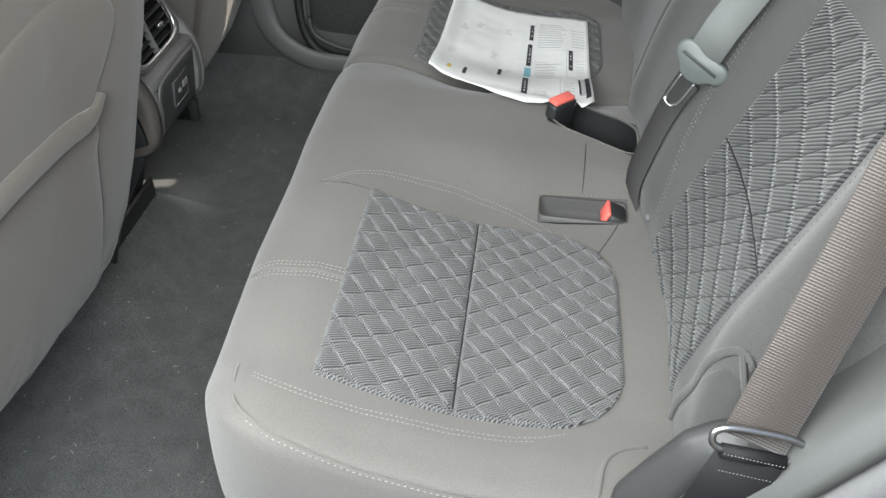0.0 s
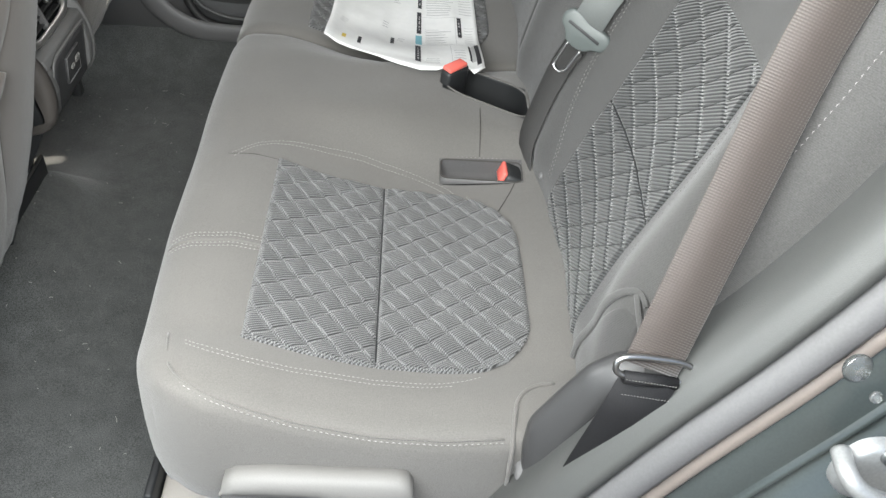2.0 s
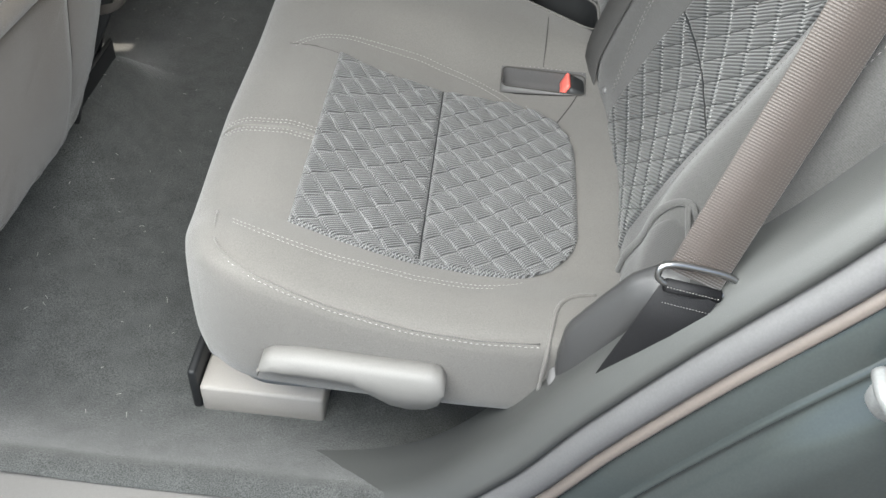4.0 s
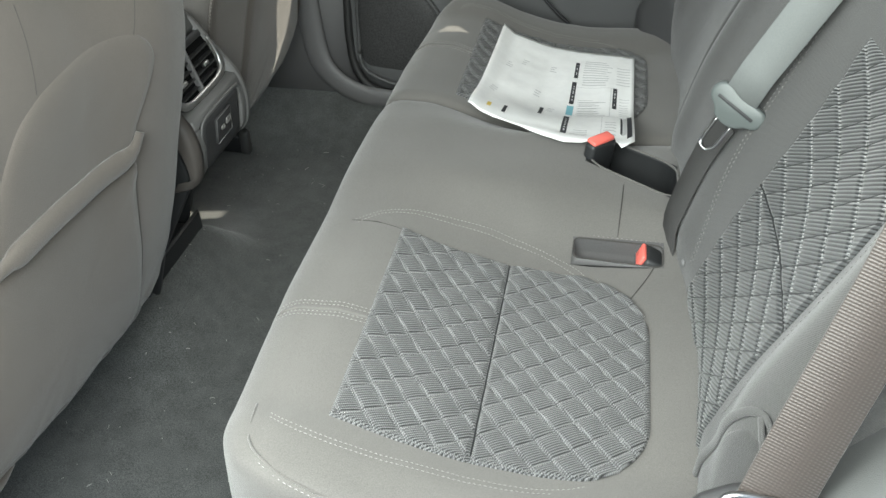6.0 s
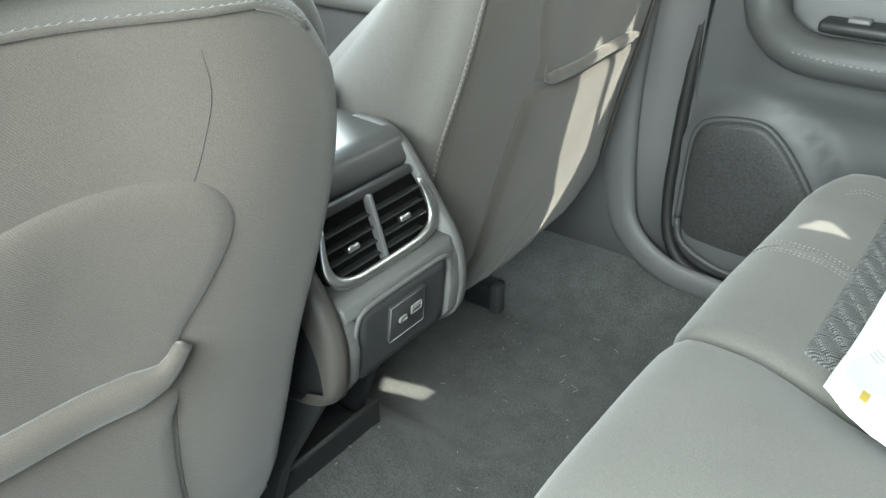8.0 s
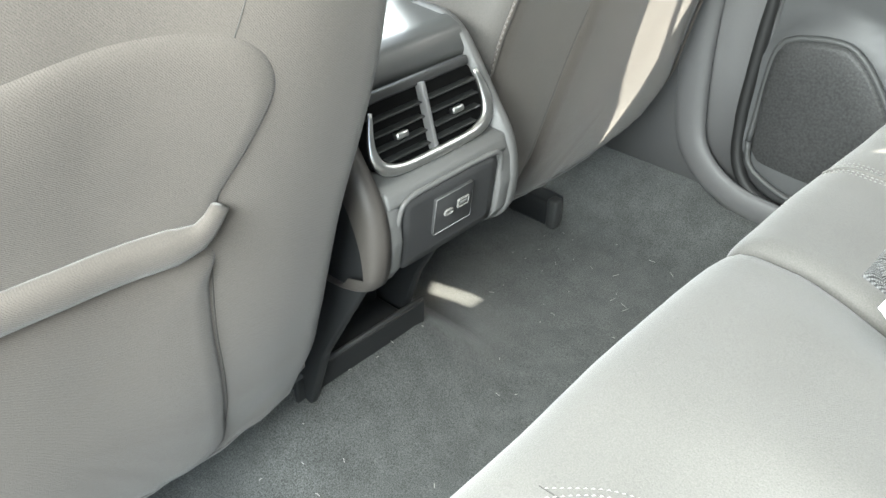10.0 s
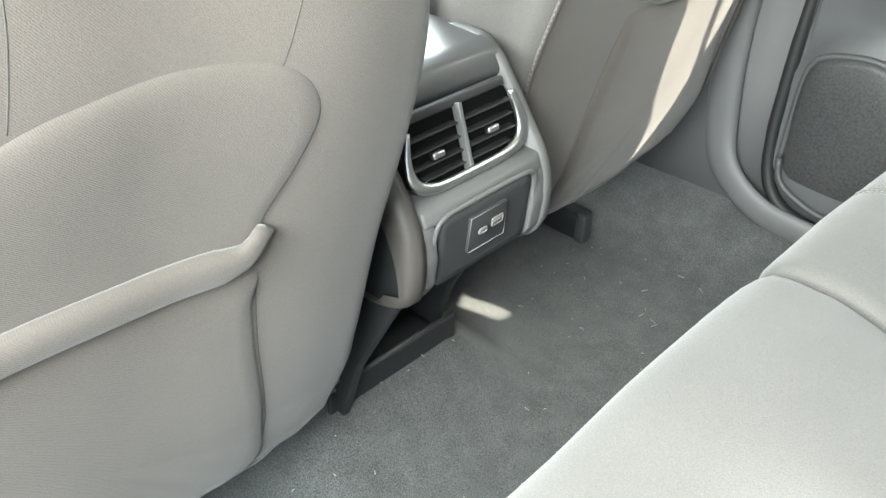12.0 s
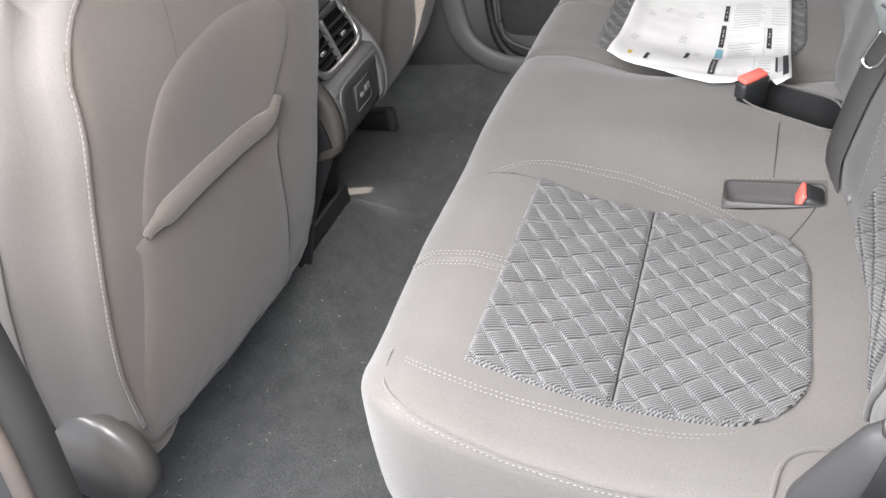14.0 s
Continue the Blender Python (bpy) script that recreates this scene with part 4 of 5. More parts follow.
        bmesh.ops.create_cone(bm, cap_ends=True, segments=28, radius1=0.0125, radius2=0.0105, depth=0.005, matrix=at)
        bmesh.ops.bevel(bm, geom=[e for e in bm.edges if e.calc_face_angle(0) > 0.7], offset=0.0012, segments=2, affect="EDGES")
        wpart("headrest_button", bm, TRIM, seat)
    for u in (-0.055, 0.055):
        bm = bmesh.new()
        tube(bm, [m @ Vector((u, 0.58, -0.06)), m @ Vector((u, 0.70, -0.06))], 0.007, 10)
        wpart("headrest_post", bm, STEEL, seat)
        bm = bmesh.new()
        tube(bm, [m @ Vector((u, 0.566, -0.06)), m @ Vector((u, 0.580, -0.06))], 0.02, 12, up=(1, 0, 0))
        wpart("post_sleeve", bm, BLACK, seat)
    # seat cushion, side cover and rails
    x0 = foot[0]
    wpart("seat_cushion", boxed(x0 - 0.56, x0 - 0.10, centre - 0.25, centre + 0.25, 0.20, 0.36, 0.05, segments=3), FABRIC_FRONT, seat)
    wpart("seat_frame", boxed(x0 - 0.50, x0 - 0.14, centre - 0.21, centre + 0.21, 0.10, 0.22, 0.02), BLACK, seat)
    for o in ((-0.19, 0.19) if turn > 0 else (0.20,)):
        back = 0.16 if turn > 0 else 0.12
        wpart("rail", boxed(x0 - 0.55, x0 - back, centre + o - 0.022, centre + o + 0.022, 0.004, 0.055, 0.008), BLACK, seat, "black steel seat rail")
        if turn < 0:
            wpart("rail_cap", boxed(x0 - 0.130, x0 - 0.108, centre + o - 0.024, centre + o + 0.000, 0.004, 0.062, 0.005), TRIM, seat)
    if turn < 0:
        return seat
    bm = bmesh.new()
    bmesh.ops.create_cone(bm, cap_ends=True, segments=40, radius1=0.088, radius2=0.074, depth=0.036, matrix=Matrix.Translation((x0 - 0.055, centre - turn * 0.270, 0.222)) @ Matrix.Rotation(radians(90 * turn), 4, "X"))
    bmesh.ops.bevel(bm, geom=[e for e in bm.edges if len(e.link_faces) == 2 and e.calc_face_angle(0) > 0.8], offset=0.006, segments=2, affect="EDGES")
    wpart("recliner_cover", bm, DARK_SATIN, seat, "dark satin plastic recliner cover")
    return seat


front_seat("front_seat", "brown-grey fabric front seat with map pocket on its back", 0.194, (-0.640, 0.200), 0.788, "front seats")
front_seat("front_seat", "grey fabric front seat leaning back beside the far door", 0.205, (-0.678, 0.241), 2 * MID - 0.788, "front seats", -1.0, 0.93, 1.12)


# ---- centre console ----
console = thing("centre_console", "dark grey plastic centre console with rear air vents", "console", at=(-0.7, MID, 0.0))
CY = 1.169                                   # the middle of the console's rear end, in y


def prism(profile, y0, y1, bevel, segments=2):
    """A block with a profile (x, z) between two planes of y, with rounded edges."""
    bm = bmesh.new()
    a, b = [[bm.verts.new((x, y, z)) for x, z in profile] for y in (y0, y1)]
    bm.faces.new(a)
    bm.faces.new(b[::-1])
    for k in range(len(profile)):
        bm.faces.new((a[k], a[(k + 1) % len(profile)], b[(k + 1) % len(profile)], b[k]))
    bmesh.ops.recalc_face_normals(bm, faces=bm.faces[:])
    bmesh.ops.bevel(bm, geom=bm.edges[:], offset=bevel, segments=segments, affect="EDGES", profile=0.5)
    return bm


def console_cheek(side):
    """One side of the console's rear shell: it rolls from the rear rim round to the flank."""
    rim = [(-0.700, 0.548), (-0.662, 0.545), (-0.636, 0.530), (-0.612, 0.500), (-0.588, 0.466), (-0.570, 0.440), (-0.5605, 0.415), (-0.5575, 0.385), (-0.562, 0.352), (-0.574, 0.332), (-0.600, 0.322), (-0.640, 0.320)]
    rim = [(q.x, q.y) for q in curve_through([(x, z, 0) for x, z in rim], 0.006)]
    n = len(rim)
    rows = []
    for k in range(9):
        a = math.pi / 2 * k / 8
        back, out = 0.034 * (1 - math.sin(a) ** 0.6), 0.0885 + 0.0215 * math.cos(a) ** 0.6
        row = []
        for q, (x, z) in enumerate(rim):
            t = q / (n - 1)
            widen = 0.003 * math.sin(math.pi * t)
            row.append((x - back * (0.4 + 0.6 * math.sin(math.pi * min(1, t * 1.3)) if t < 0.77 else 1.0), CY + side * (out + widen), z - 0.4 * back * (1 - t)))
        rows.append(row)
    rows.append([(x - 0.045, CY + side * 0.0875, z - 0.010) for q, (x, z) in enumerate(rim)])
    bm = bmesh.new()
    grid(bm, rows)
    return bm


wpart("top_cover", prism([(-1.25, 0.46), (-1.25, 0.525), (-0.95, 0.540), (-0.72, 0.548), (-0.655, 0.544), (-0.640, 0.538), (-0.628, 0.514), (-0.66, 0.46)], CY - 0.098, CY + 0.098, 0.005, 3), COVER_GREY, console)
wpart("vent_shelf", prism([(-0.650, 0.444), (-0.596, 0.441), (-0.578, 0.4405), (-0.567, 0.436), (-0.562, 0.424), (-0.575, 0.410), (-0.65, 0.41)], CY - 0.0875, CY + 0.0875, 0.003), CONSOLE_GREY, console)
for side in (-1, 1):
    wpart("port_border", prism([(-0.61, 0.442), (-0.571, 0.438), (-0.5615, 0.415), (-0.5585, 0.385), (-0.563, 0.352), (-0.575, 0.334), (-0.62, 0.330)], CY + side * 0.0735, CY + side * 0.0935, 0.002), CONSOLE_GREY, console)
    # near cheek: darker and browner, for the seat reflected in it
    wpart("cheek", console_cheek(side), CHEEK_BOUNCE if side < 0 else CONSOLE_GREY, console)
    slant = 0.0 if side < 0 else 0.035
    wpart("side_panel", prism([(-1.25, 0.50), (-0.68, 0.52), (-0.625, 0.47), (-0.594, 0.40), (-0.584, 0.345), (-0.592 - slant / 2, 0.318), (-0.625 - slant, 0.258), (-0.662 - slant, 0.190), (-0.705 - slant, 0.060), (-0.715 - slant, 0.02), (-1.25, 0.02)], CY + side * 0.088, CY + side * 0.102, 0.004), BLACK, console)
wpart("bin_lip", boxed(-0.711, -0.702, 1.056, 1.280, 0.045, 0.134, 0.003), BLACK, console)
# lighter tube on the black lip, painting the thin highlight of its edge
bm = bmesh.new()
tube(bm, [(-0.7065, 1.054, 0.135), (-0.7065, 1.278, 0.135)], 0.0035, 8)
wpart("bin_edge", bm, TRIM, console)
wpart("bin", boxed(-0.90, -0.76, 1.07, 1.25, 0.02, 0.34, 0.01), BLACK, console)
wpart("bin_floor", boxed(-0.78, -0.705, 1.07, 1.25, 0.02, 0.125, 0.005), BLACK, console)

# vent
VM = Matrix.Translation((-0.6030, CY, 0.4780)) @ Matrix(((0, -0.30, 0.954, 0), (1, 0, 0, 0), (0, 0.954, 0.30, 0), (0, 0, 0, 1)))
VENT = [(-0.070, 0.036), (-0.077, 0.028), (-0.084, 0.004), (-0.085, -0.016), (-0.077, -0.030), (-0.058, -0.037), (-0.03, -0.039), (0.03, -0.039), (0.058, -0.037), (0.077, -0.030), (0.085, -0.016), (0.084, 0.004), (0.077, 0.028), (0.070, 0.036)]
# the vent's backing is flat; its depth is only in the black colour
vent = wpart("air_vent", blob([(q.x, q.y) for q in curve_through([(a, b, 0) for a, b in VENT + VENT[:1]], 0.006)][:-1], lambda u, v: 0.0015, puff=0.0, warp=lambda q: VM @ q), VENT_SHADE, console, "black air vent with satin chrome frame")
bm = bmesh.new()
tube(bm, [VM @ Vector((q.x * 0.955, q.y * 0.93, 0.0115)) for q in curve_through([(a, b, 0) for a, b in VENT[1:-1]], 0.005)], lambda t: 0.0022 + 0.0034 * math.sin(math.pi * t) ** 0.7 + 0.0020 * (math.exp(-((t - 0.22) / 0.08) ** 2) + 1.6 * math.exp(-((t - 0.82) / 0.12) ** 2)), 12, 0.6, VM.to_3x3() @ Vector((0, 0, 1)))
under(console, part("vent_frame", bm, CHROME, None, "satin chrome vent frame"))
bm = bmesh.new()
box(bm, -0.074, 0.074, 0.031, 0.041, -0.006, 0.005, 0.002, m=VM)
wpart("vent_top_bar", bm, TRIM_DARK, console)
bm = bmesh.new()
box(bm, -0.0026, 0.0026, -0.035, 0.034, -0.006, 0.0115, 0.0012, m=VM)
wpart("vent_divider", bm, TRIM_SOFT, console)
for s in (-1, 1):
    for v in (-0.024, -0.011, 0.003, 0.017):
        half = 0.034 if v > -0.018 else 0.029
        tilt = VM @ Matrix.Translation((s * (0.006 + half), v, 0.004)) @ Matrix.Rotation(0.28, 4, "X")
        wpart("vent_slat", boxed(-half, half, -0.0009, 0.0009, -0.006, 0.006, 0.0006, m=tilt), VENT_GREY, console)
    wpart("vent_tab", boxed(s * 0.040 - 0.008, s * 0.040 + 0.008, -0.009, -0.002, 0.004, 0.012, 0.002, m=VM), CHROME, console)

# rim that frames the charging ports
PM = Matrix.Translation((-0.5640, CY, 0.390)) @ Matrix(((0, 0.10, 0.995, 0), (1, 0, 0, 0), (0, 0.995, -0.10, 0), (0, 0, 0, 1)))
bm = bmesh.new()
tube(bm, [PM @ q for q in curve_through([(-0.0735, -0.050, -0.004), (-0.0755, -0.040, -0.001), (-0.0765, 0.020, 0.001), (-0.066, 0.0385, 0.001), (-0.03, 0.0415, 0.001), (0.04, 0.0415, 0.001), (0.068, 0.038, 0.001), (0.0765, 0.020, 0.001), (0.0755, -0.040, -0.001), (0.0735, -0.050, -0.004)], 0.005)], lambda t: 0.0030 * math.sin(math.pi * t) ** 0.3 + 0.0004, 10, 0.7, (1, 0, 0))
wpart("port_rim_frame", bm, CONSOLE_GREY, console)
# plate with charging ports
plate = sheet(-0.070, 0.070, -0.048, 0.036, (0.010, 0.010, 0.014, 0.014), lambda u, v: 0.001, 0.01, warp=lambda q: PM @ q, thick=0.003)
wpart("port_plate", plate, TRIM_DARK, console)
wpart("port_socket", boxed(-0.028, 0.028, -0.021, 0.022, 0.0, 0.0045, 0.001, m=PM), TRIM_DARK, console, "square charging port insert")
bm = bmesh.new()
tube(bm, [PM @ Vector((q[0], q[1], 0.0046)) for q in ((-0.028, -0.021), (0.028, -0.021), (0.028, 0.022), (-0.028, 0.022), (-0.028, -0.021))], 0.0006, 5)
wpart("socket_edge", bm, TRIM_SOFT, console)


def port(cx, cy, w, h, r):
    bm = bmesh.new()
    ring = []
    for qx, qy, a0 in ((w - r, h - r, 0), (r - w, h - r, 90), (r - w, r - h, 180), (w - r, r - h, 270)):
        for k in range(4):
            a = radians(a0 + 30 * k)
            ring.append((cx + qx + r * math.cos(a), cy + qy + r * math.sin(a)))
    tube(bm, [PM @ Vector((x, y, 0.0068)) for x, y in ring + ring[:1]], 0.0013, 6)
    wpart("port_rim", bm, TRIM_LIGHT, console, "pale metal port rim")


port(-0.010, 0.0015, 0.0058, 0.0028, 0.0027)
port(0.0115, 0.005, 0.0078, 0.0045, 0.001)
wpart("port_tongue", boxed(0.006, 0.017, 0.004, 0.0075, 0.005, 0.0078, 0.0004, m=PM), TRIM_LIGHT, console)
wpart("port_tongue", boxed(-0.013, -0.007, 0.0008, 0.0022, 0.005, 0.0072, 0.0003, m=PM), TRIM_LIGHT, console)
wpart("armrest_lid", boxed(-1.05, -0.735, CY - 0.098, CY + 0.098, 0.540, 0.585, 0.018, segments=3), TRIM_SOFT, console)


# ---- far rear door ----
door = thing("rear_door", "closed dark grey plastic rear door with speaker and armrest", "car door", at=(-0.1, 1.92, 0.1))


def door_y(x, z):
    """The inner face of the far door, seen from inside."""
    pod = 0.030 * smooth(0.165, 0.135, math.hypot((x + 0.455) / 0.95, (z - 0.26) / 1.05)) 
    arm = 0.028 * smooth(0.40, 0.46, z) * smooth(0.60, 0.52, z) * smooth(-0.52, -0.40, x)
    return 1.945 - pod - arm - 0.02 * smooth(0.30, 0.10, z) - 0.025 * smooth(0.62, 0.78, z)


bm = bmesh.new()
dx = [-0.565 + 0.02 * k for k in range(49)]
dz = [0.10 + 0.02 * k for k in range(35)]
vs = grid(bm, [[(x, door_y(x, z), z) for z in dz] for x in dx])
wpart("door_panel", bm, DOOR_GREY, door)
SPK = [(-0.548, 0.20), (-0.548, 0.30), (-0.540, 0.36), (-0.515, 0.382), (-0.45, 0.392), (-0.415, 0.378), (-0.375, 0.335), (-0.335, 0.270), (-0.33, 0.20), (-0.36, 0.135), (-0.45, 0.128), (-0.51, 0.145), (-0.538, 0.165)]
spk = [(q.x, q.y) for q in curve_through([(a, b, 0) for a, b in SPK + SPK[:1]], 0.012)][:-1]
dwarp = lambda q: Vector((q.x, q.z, q.y))
wpart("speaker_grille", blob(spk, lambda x, z: 1.903, ((1.0, 0.008), (0.97, 0.0), (0.9, 0.6), (0.6, 1.0), (0.3, 1.0)), puff=-0.004, warp=dwarp), GRILLE, door, "black perforated speaker grille")
bm = bmesh.new()
tube(bm, [(a, door_y(a, b) - 0.006, b) for a, b in spk + spk[:1]], 0.0055, 8)
wpart("speaker_surround", bm, TRIM, door)
bm = bmesh.new()
tube(bm, curve_through([(-0.47, 1.915, 0.60), (-0.455, 1.90, 0.555), (-0.40, 1.875, 0.525), (-0.30, 1.865, 0.522), (-0.1, 1.86, 0.53), (0.25, 1.87, 0.55)], 0.02), 0.034, 12, 0.9)
wpart("armrest", bm, TRIM, door, "dark padded armrest with stitched seam")
bm = bmesh.new()
stitches(bm, curve_through([(-0.44, 1.866, 0.531), (-0.40, 1.842, 0.529), (-0.30, 1.831, 0.526), (-0.1, 1.826, 0.534), (0.2, 1.834, 0.55)], 0.01), 0.006, 0.003, 0.001)
wpart("armrest_stitching", bm, THREAD, door, kind="stuff")
wpart("switch_panel", boxed(-0.38, -0.20, 1.865, 1.91, 0.555, 0.572, 0.006), BLACK, door)
wpart("window_switch", boxed(-0.345, -0.315, 1.878, 1.898, 0.570, 0.578, 0.003), TRIM_SOFT, door)
bm = bmesh.new()
tube(bm, curve_through([(-0.535, 1.935, 0.78), (-0.560, 1.935, 0.6), (-0.572, 1.925, 0.40), (-0.572, 1.91, 0.22), (-0.55, 1.90, 0.14), (-0.50, 1.895, 0.105), (-0.40, 1.893, 0.095)], 0.02), 0.011, 8)
wpart("door_seal", bm, RUBBER, door, "black rubber door seal")
bm = bmesh.new()
tube(bm, curve_through([(-0.15, 1.925, 0.46), (-0.12, 1.922, 0.36), (-0.02, 1.92, 0.27), (0.1, 1.915, 0.22)], 0.02), 0.004, 6)
wpart("panel_joint", bm, BLACK, door)

bm = bmesh.new()
tube(bm, curve_through([(-0.655, 1.905, 0.60), (-0.668, 1.900, 0.40), (-0.660, 1.895, 0.25), (-0.635, 1.888, 0.16), (-0.56, 1.882, 0.105), (-0.45, 1.88, 0.09), (-0.2, 1.88, 0.088)], 0.02), 0.030, 10, 0.45, up=(0, 1, 0.25))
tagged(part("trim_kick", bm, TRIM_SOFT), "dark grey plastic kick trim at the far sill", "trim", kind="structure")

# front far door
fdoor = thing("front_door", "closed grey front door with padded armrest", "car door", at=(-1.2, 1.95, 0.1))
wpart("door_panel", boxed(-1.85, -0.79, 1.955, 1.985, 0.10, 0.78, 0.01), TRIM_SOFT, fdoor)
bm = bmesh.new()
tube(bm, [(-1.7, 1.935, 0.47), (-1.4, 1.925, 0.47), (-1.1, 1.925, 0.475), (-0.85, 1.93, 0.48)], 0.04, 10, 0.8)
wpart("armrest", bm, TRIM_LIGHT, fdoor)

# dashboard with a round vent
dash = thing("dashboard", "dark dashboard with a round chrome-ringed air vent", "dashboard", at=(-1.5, MID, 0.5))
wpart("panel", boxed(-1.88, -1.42, 0.42, 1.92, 0.45, 0.70, 0.06, segments=3), TRIM, dash)
for y in (1.06, 1.26):
    bm = bmesh.new()
    ring = [(-1.412, y + 0.045 * math.cos(a), 0.60 + 0.045 * math.sin(a)) for a in [2 * math.pi * k / 24 for k in range(25)]]
    tube(bm, ring, 0.007, 8)
    wpart("vent_ring", bm, CHROME, dash)
    bm = bmesh.new()
    bmesh.ops.create_cone(bm, cap_ends=True, segments=20, radius1=0.012, radius2=0.010, depth=0.02, matrix=Matrix.Translation((-1.41, y, 0.60)) @ Matrix.Rotation(radians(90), 4, "Y"))
    wpart("vent_hub", bm, CHROME, dash)


# ---- near door opening ----
OPEN = [(-0.55, 0.060), (-0.25, 0.062), (-0.08, 0.105), (0.02, 0.22), (0.085, 0.345), (0.16, 0.475), (0.24, 0.60), (0.30, 0.715), (0.335, 0.83), (0.35, 1.0), (0.34, 1.2)]


def jamb_row(offset, y, close=0.02):
    """A line that runs round the door opening, offset outwards from its edge."""
    pts = curve_through([(x, 0, z) for x, z in OPEN], 0.02)
    out = []
    for i, q in enumerate(pts):
        way = (pts[min(i + 1, len(pts) - 1)] - pts[max(i - 1, 0)]).normalized()
        out.append(q + Vector((way.z, 0, -way.x)) * offset + Vector((0, y, 0)))
    return out


def jamb(name, rows, material, label):
    bm = bmesh.new()
    grid(bm, [jamb_row(o, y) for o, y in rows])
    return tagged(part(name, bm, material), label, "door opening", kind="structure")


jamb("door_opening_trim", [(0.036, 0.53), (0.018, 0.468), (0.0135, 0.454), (0.0135, 0.440), (0.017, 0.428), (0.025, 0.419), (0.032, 0.412), (0.033, 0.424), (0.032, 0.436)], JAMB_GREY, "dark grey plastic trim round the rear door opening")
jamb("door_opening_gap", [(0.0315, 0.421), (0.0365, 0.421)], SEAL_GREY, "narrow gap beside the door opening trim")
jamb("door_opening_seal", [(0.036, 0.432), (0.036, 0.418), (0.038, 0.408), (0.044, 0.400), (0.054, 0.396), (0.062, 0.400), (0.066, 0.410)], SEAL_GREY, "grey rubber weatherstrip round the rear door opening")
jamb("door_opening_flange", [(0.064, 0.408), (0.066, 0.398), (0.072, 0.394), (0.078, 0.398), (0.080, 0.402)], FLANGE, "brownish door flange edge")
jamb("door_opening_body", [(0.078, 0.402), (0.084, 0.392), (0.105, 0.382), (0.118, 0.376), (0.122, 0.360), (0.130, 0.340), (0.15, 0.330), (0.26, 0.315), (0.33, 0.290), (0.36, 0.24)], PAINT, "dark green painted door jamb")

jamb("door_opening_ridge", [(0.108, 0.382), (0.1085, 0.3755), (0.111, 0.373), (0.1135, 0.3745), (0.115, 0.378)], PAINT, "raised glossy seam on the painted jamb")

# clear bump stops on the jamb
for at, r in (((0.286, 0.358, 0.620), 0.013), ((0.308, 0.354, 0.594), 0.006)):
    stop = thing("bump_stop", "clear rubber bump stop on the painted jamb", "bump stop", group="jamb bump stops", at=at)
    bm = bmesh.new()
    bmesh.ops.create_cone(bm, cap_ends=True, segments=20, radius1=r, radius2=r * 0.6, depth=0.006, matrix=Matrix.Translation(at) @ Matrix.Rotation(radians(70), 4, "X"))
    bmesh.ops.bevel(bm, geom=[e for e in bm.edges if e.calc_face_angle(0) > 0.7], offset=0.002, segments=2, affect="EDGES")
    wpart("stop", bm, CLEAR, stop)

# striker
striker = thing("door_striker", "bare steel door striker loop on the painted jamb", "striker", at=(0.327, 0.335, 0.49))
SM = Matrix.Translation((0.322, 0.333, 0.534)) @ Matrix.Rotation(radians(-32), 4, "Y")
outline = [(0.030 * math.cos(a) * (1 + 0.15 * math.cos(2 * a)), 0.036 * math.sin(a)) for a in [2 * math.pi * k / 36 for k in range(36)]]
wpart("plate", blob(outline, lambda x, y: 0.0, ((1.0, -0.006), (0.985, 0.0), (0.94, 0.7), (0.85, 1.0), (0.5, 1.0)), puff=0.006, warp=lambda q: SM @ Vector((q.x, -q.z, q.y))), ZINC, striker)
bm = bmesh.new()
tube(bm, [SM @ q for q in curve_through([(-0.018, 0.0, 0.040), (-0.020, -0.020, 0.040), (-0.016, -0.030, 0.028), (-0.004, -0.032, 0.010), (0.010, -0.031, -0.004), (0.024, -0.024, -0.010), (0.028, 0.0, -0.012)], 0.003)], 0.0075, 12)
wpart("loop", bm, ZINC, striker)
for at in ((-0.012, -0.018), (0.014, 0.022)):
    bm = bmesh.new()
    bmesh.ops.create_cone(bm, cap_ends=True, segments=20, radius1=0.009, radius2=0.0075, depth=0.005, matrix=SM @ Matrix.Translation((at[0], -0.008, at[1])) @ Matrix.Rotation(radians(90), 4, "X"))
    wpart("screw", bm, STEEL, striker)

# near wheel-arch trim beside the backrest
arch = thing("wheel_arch_trim", "dark grey plastic wheel arch trim beside the rear seat", "trim", kind="structure", at=(0.15, 0.47, 0.2))
bm = bmesh.new()
CREASE = [(0.100, 0.24), (0.101, 0.30), (0.106, 0.338), (0.122, 0.378), (0.140, 0.422), (0.158, 0.458), (0.180, 0.474), (0.26, 0.486), (0.36, 0.49)]
CREST = [(0.096, 0.25), (0.089, 0.335), (0.091, 0.382), (0.116, 0.428), (0.139, 0.466), (0.160, 0.482), (0.185, 0.490), (0.255, 0.503), (0.36, 0.51)]


def arch_row(pts, y, dx, dz):
    return [(q.x + dx, y, q.y + dz) for q in [Vector((interp(k / 30, [i / 8 for i in range(9)], [p[0] for p in pts]), interp(k / 30, [i / 8 for i in range(9)], [p[1] for p in pts]), 0)) for k in range(31)]]


grid(bm, [arch_row(CREASE, 0.515, 0.05, -0.14), arch_row(CREASE, 0.488, 0.020, -0.05), arch_row(CREASE, 0.473, 0.004, -0.010), arch_row(CREASE, 0.476, 0.0, 0.0), arch_row(CREST, 0.489, 0.002, -0.012), arch_row(CREST, 0.497, 0.001, -0.006), arch_row(CREST, 0.506, 0.002, -0.010), arch_row(CREST, 0.520, 0.008, -0.026), arch_row(CREST, 0.545, 0.016, -0.06), arch_row(CREST, 0.61, 0.05, -0.12)])
wpart("cover", bm, TRIM_DARK, arch)
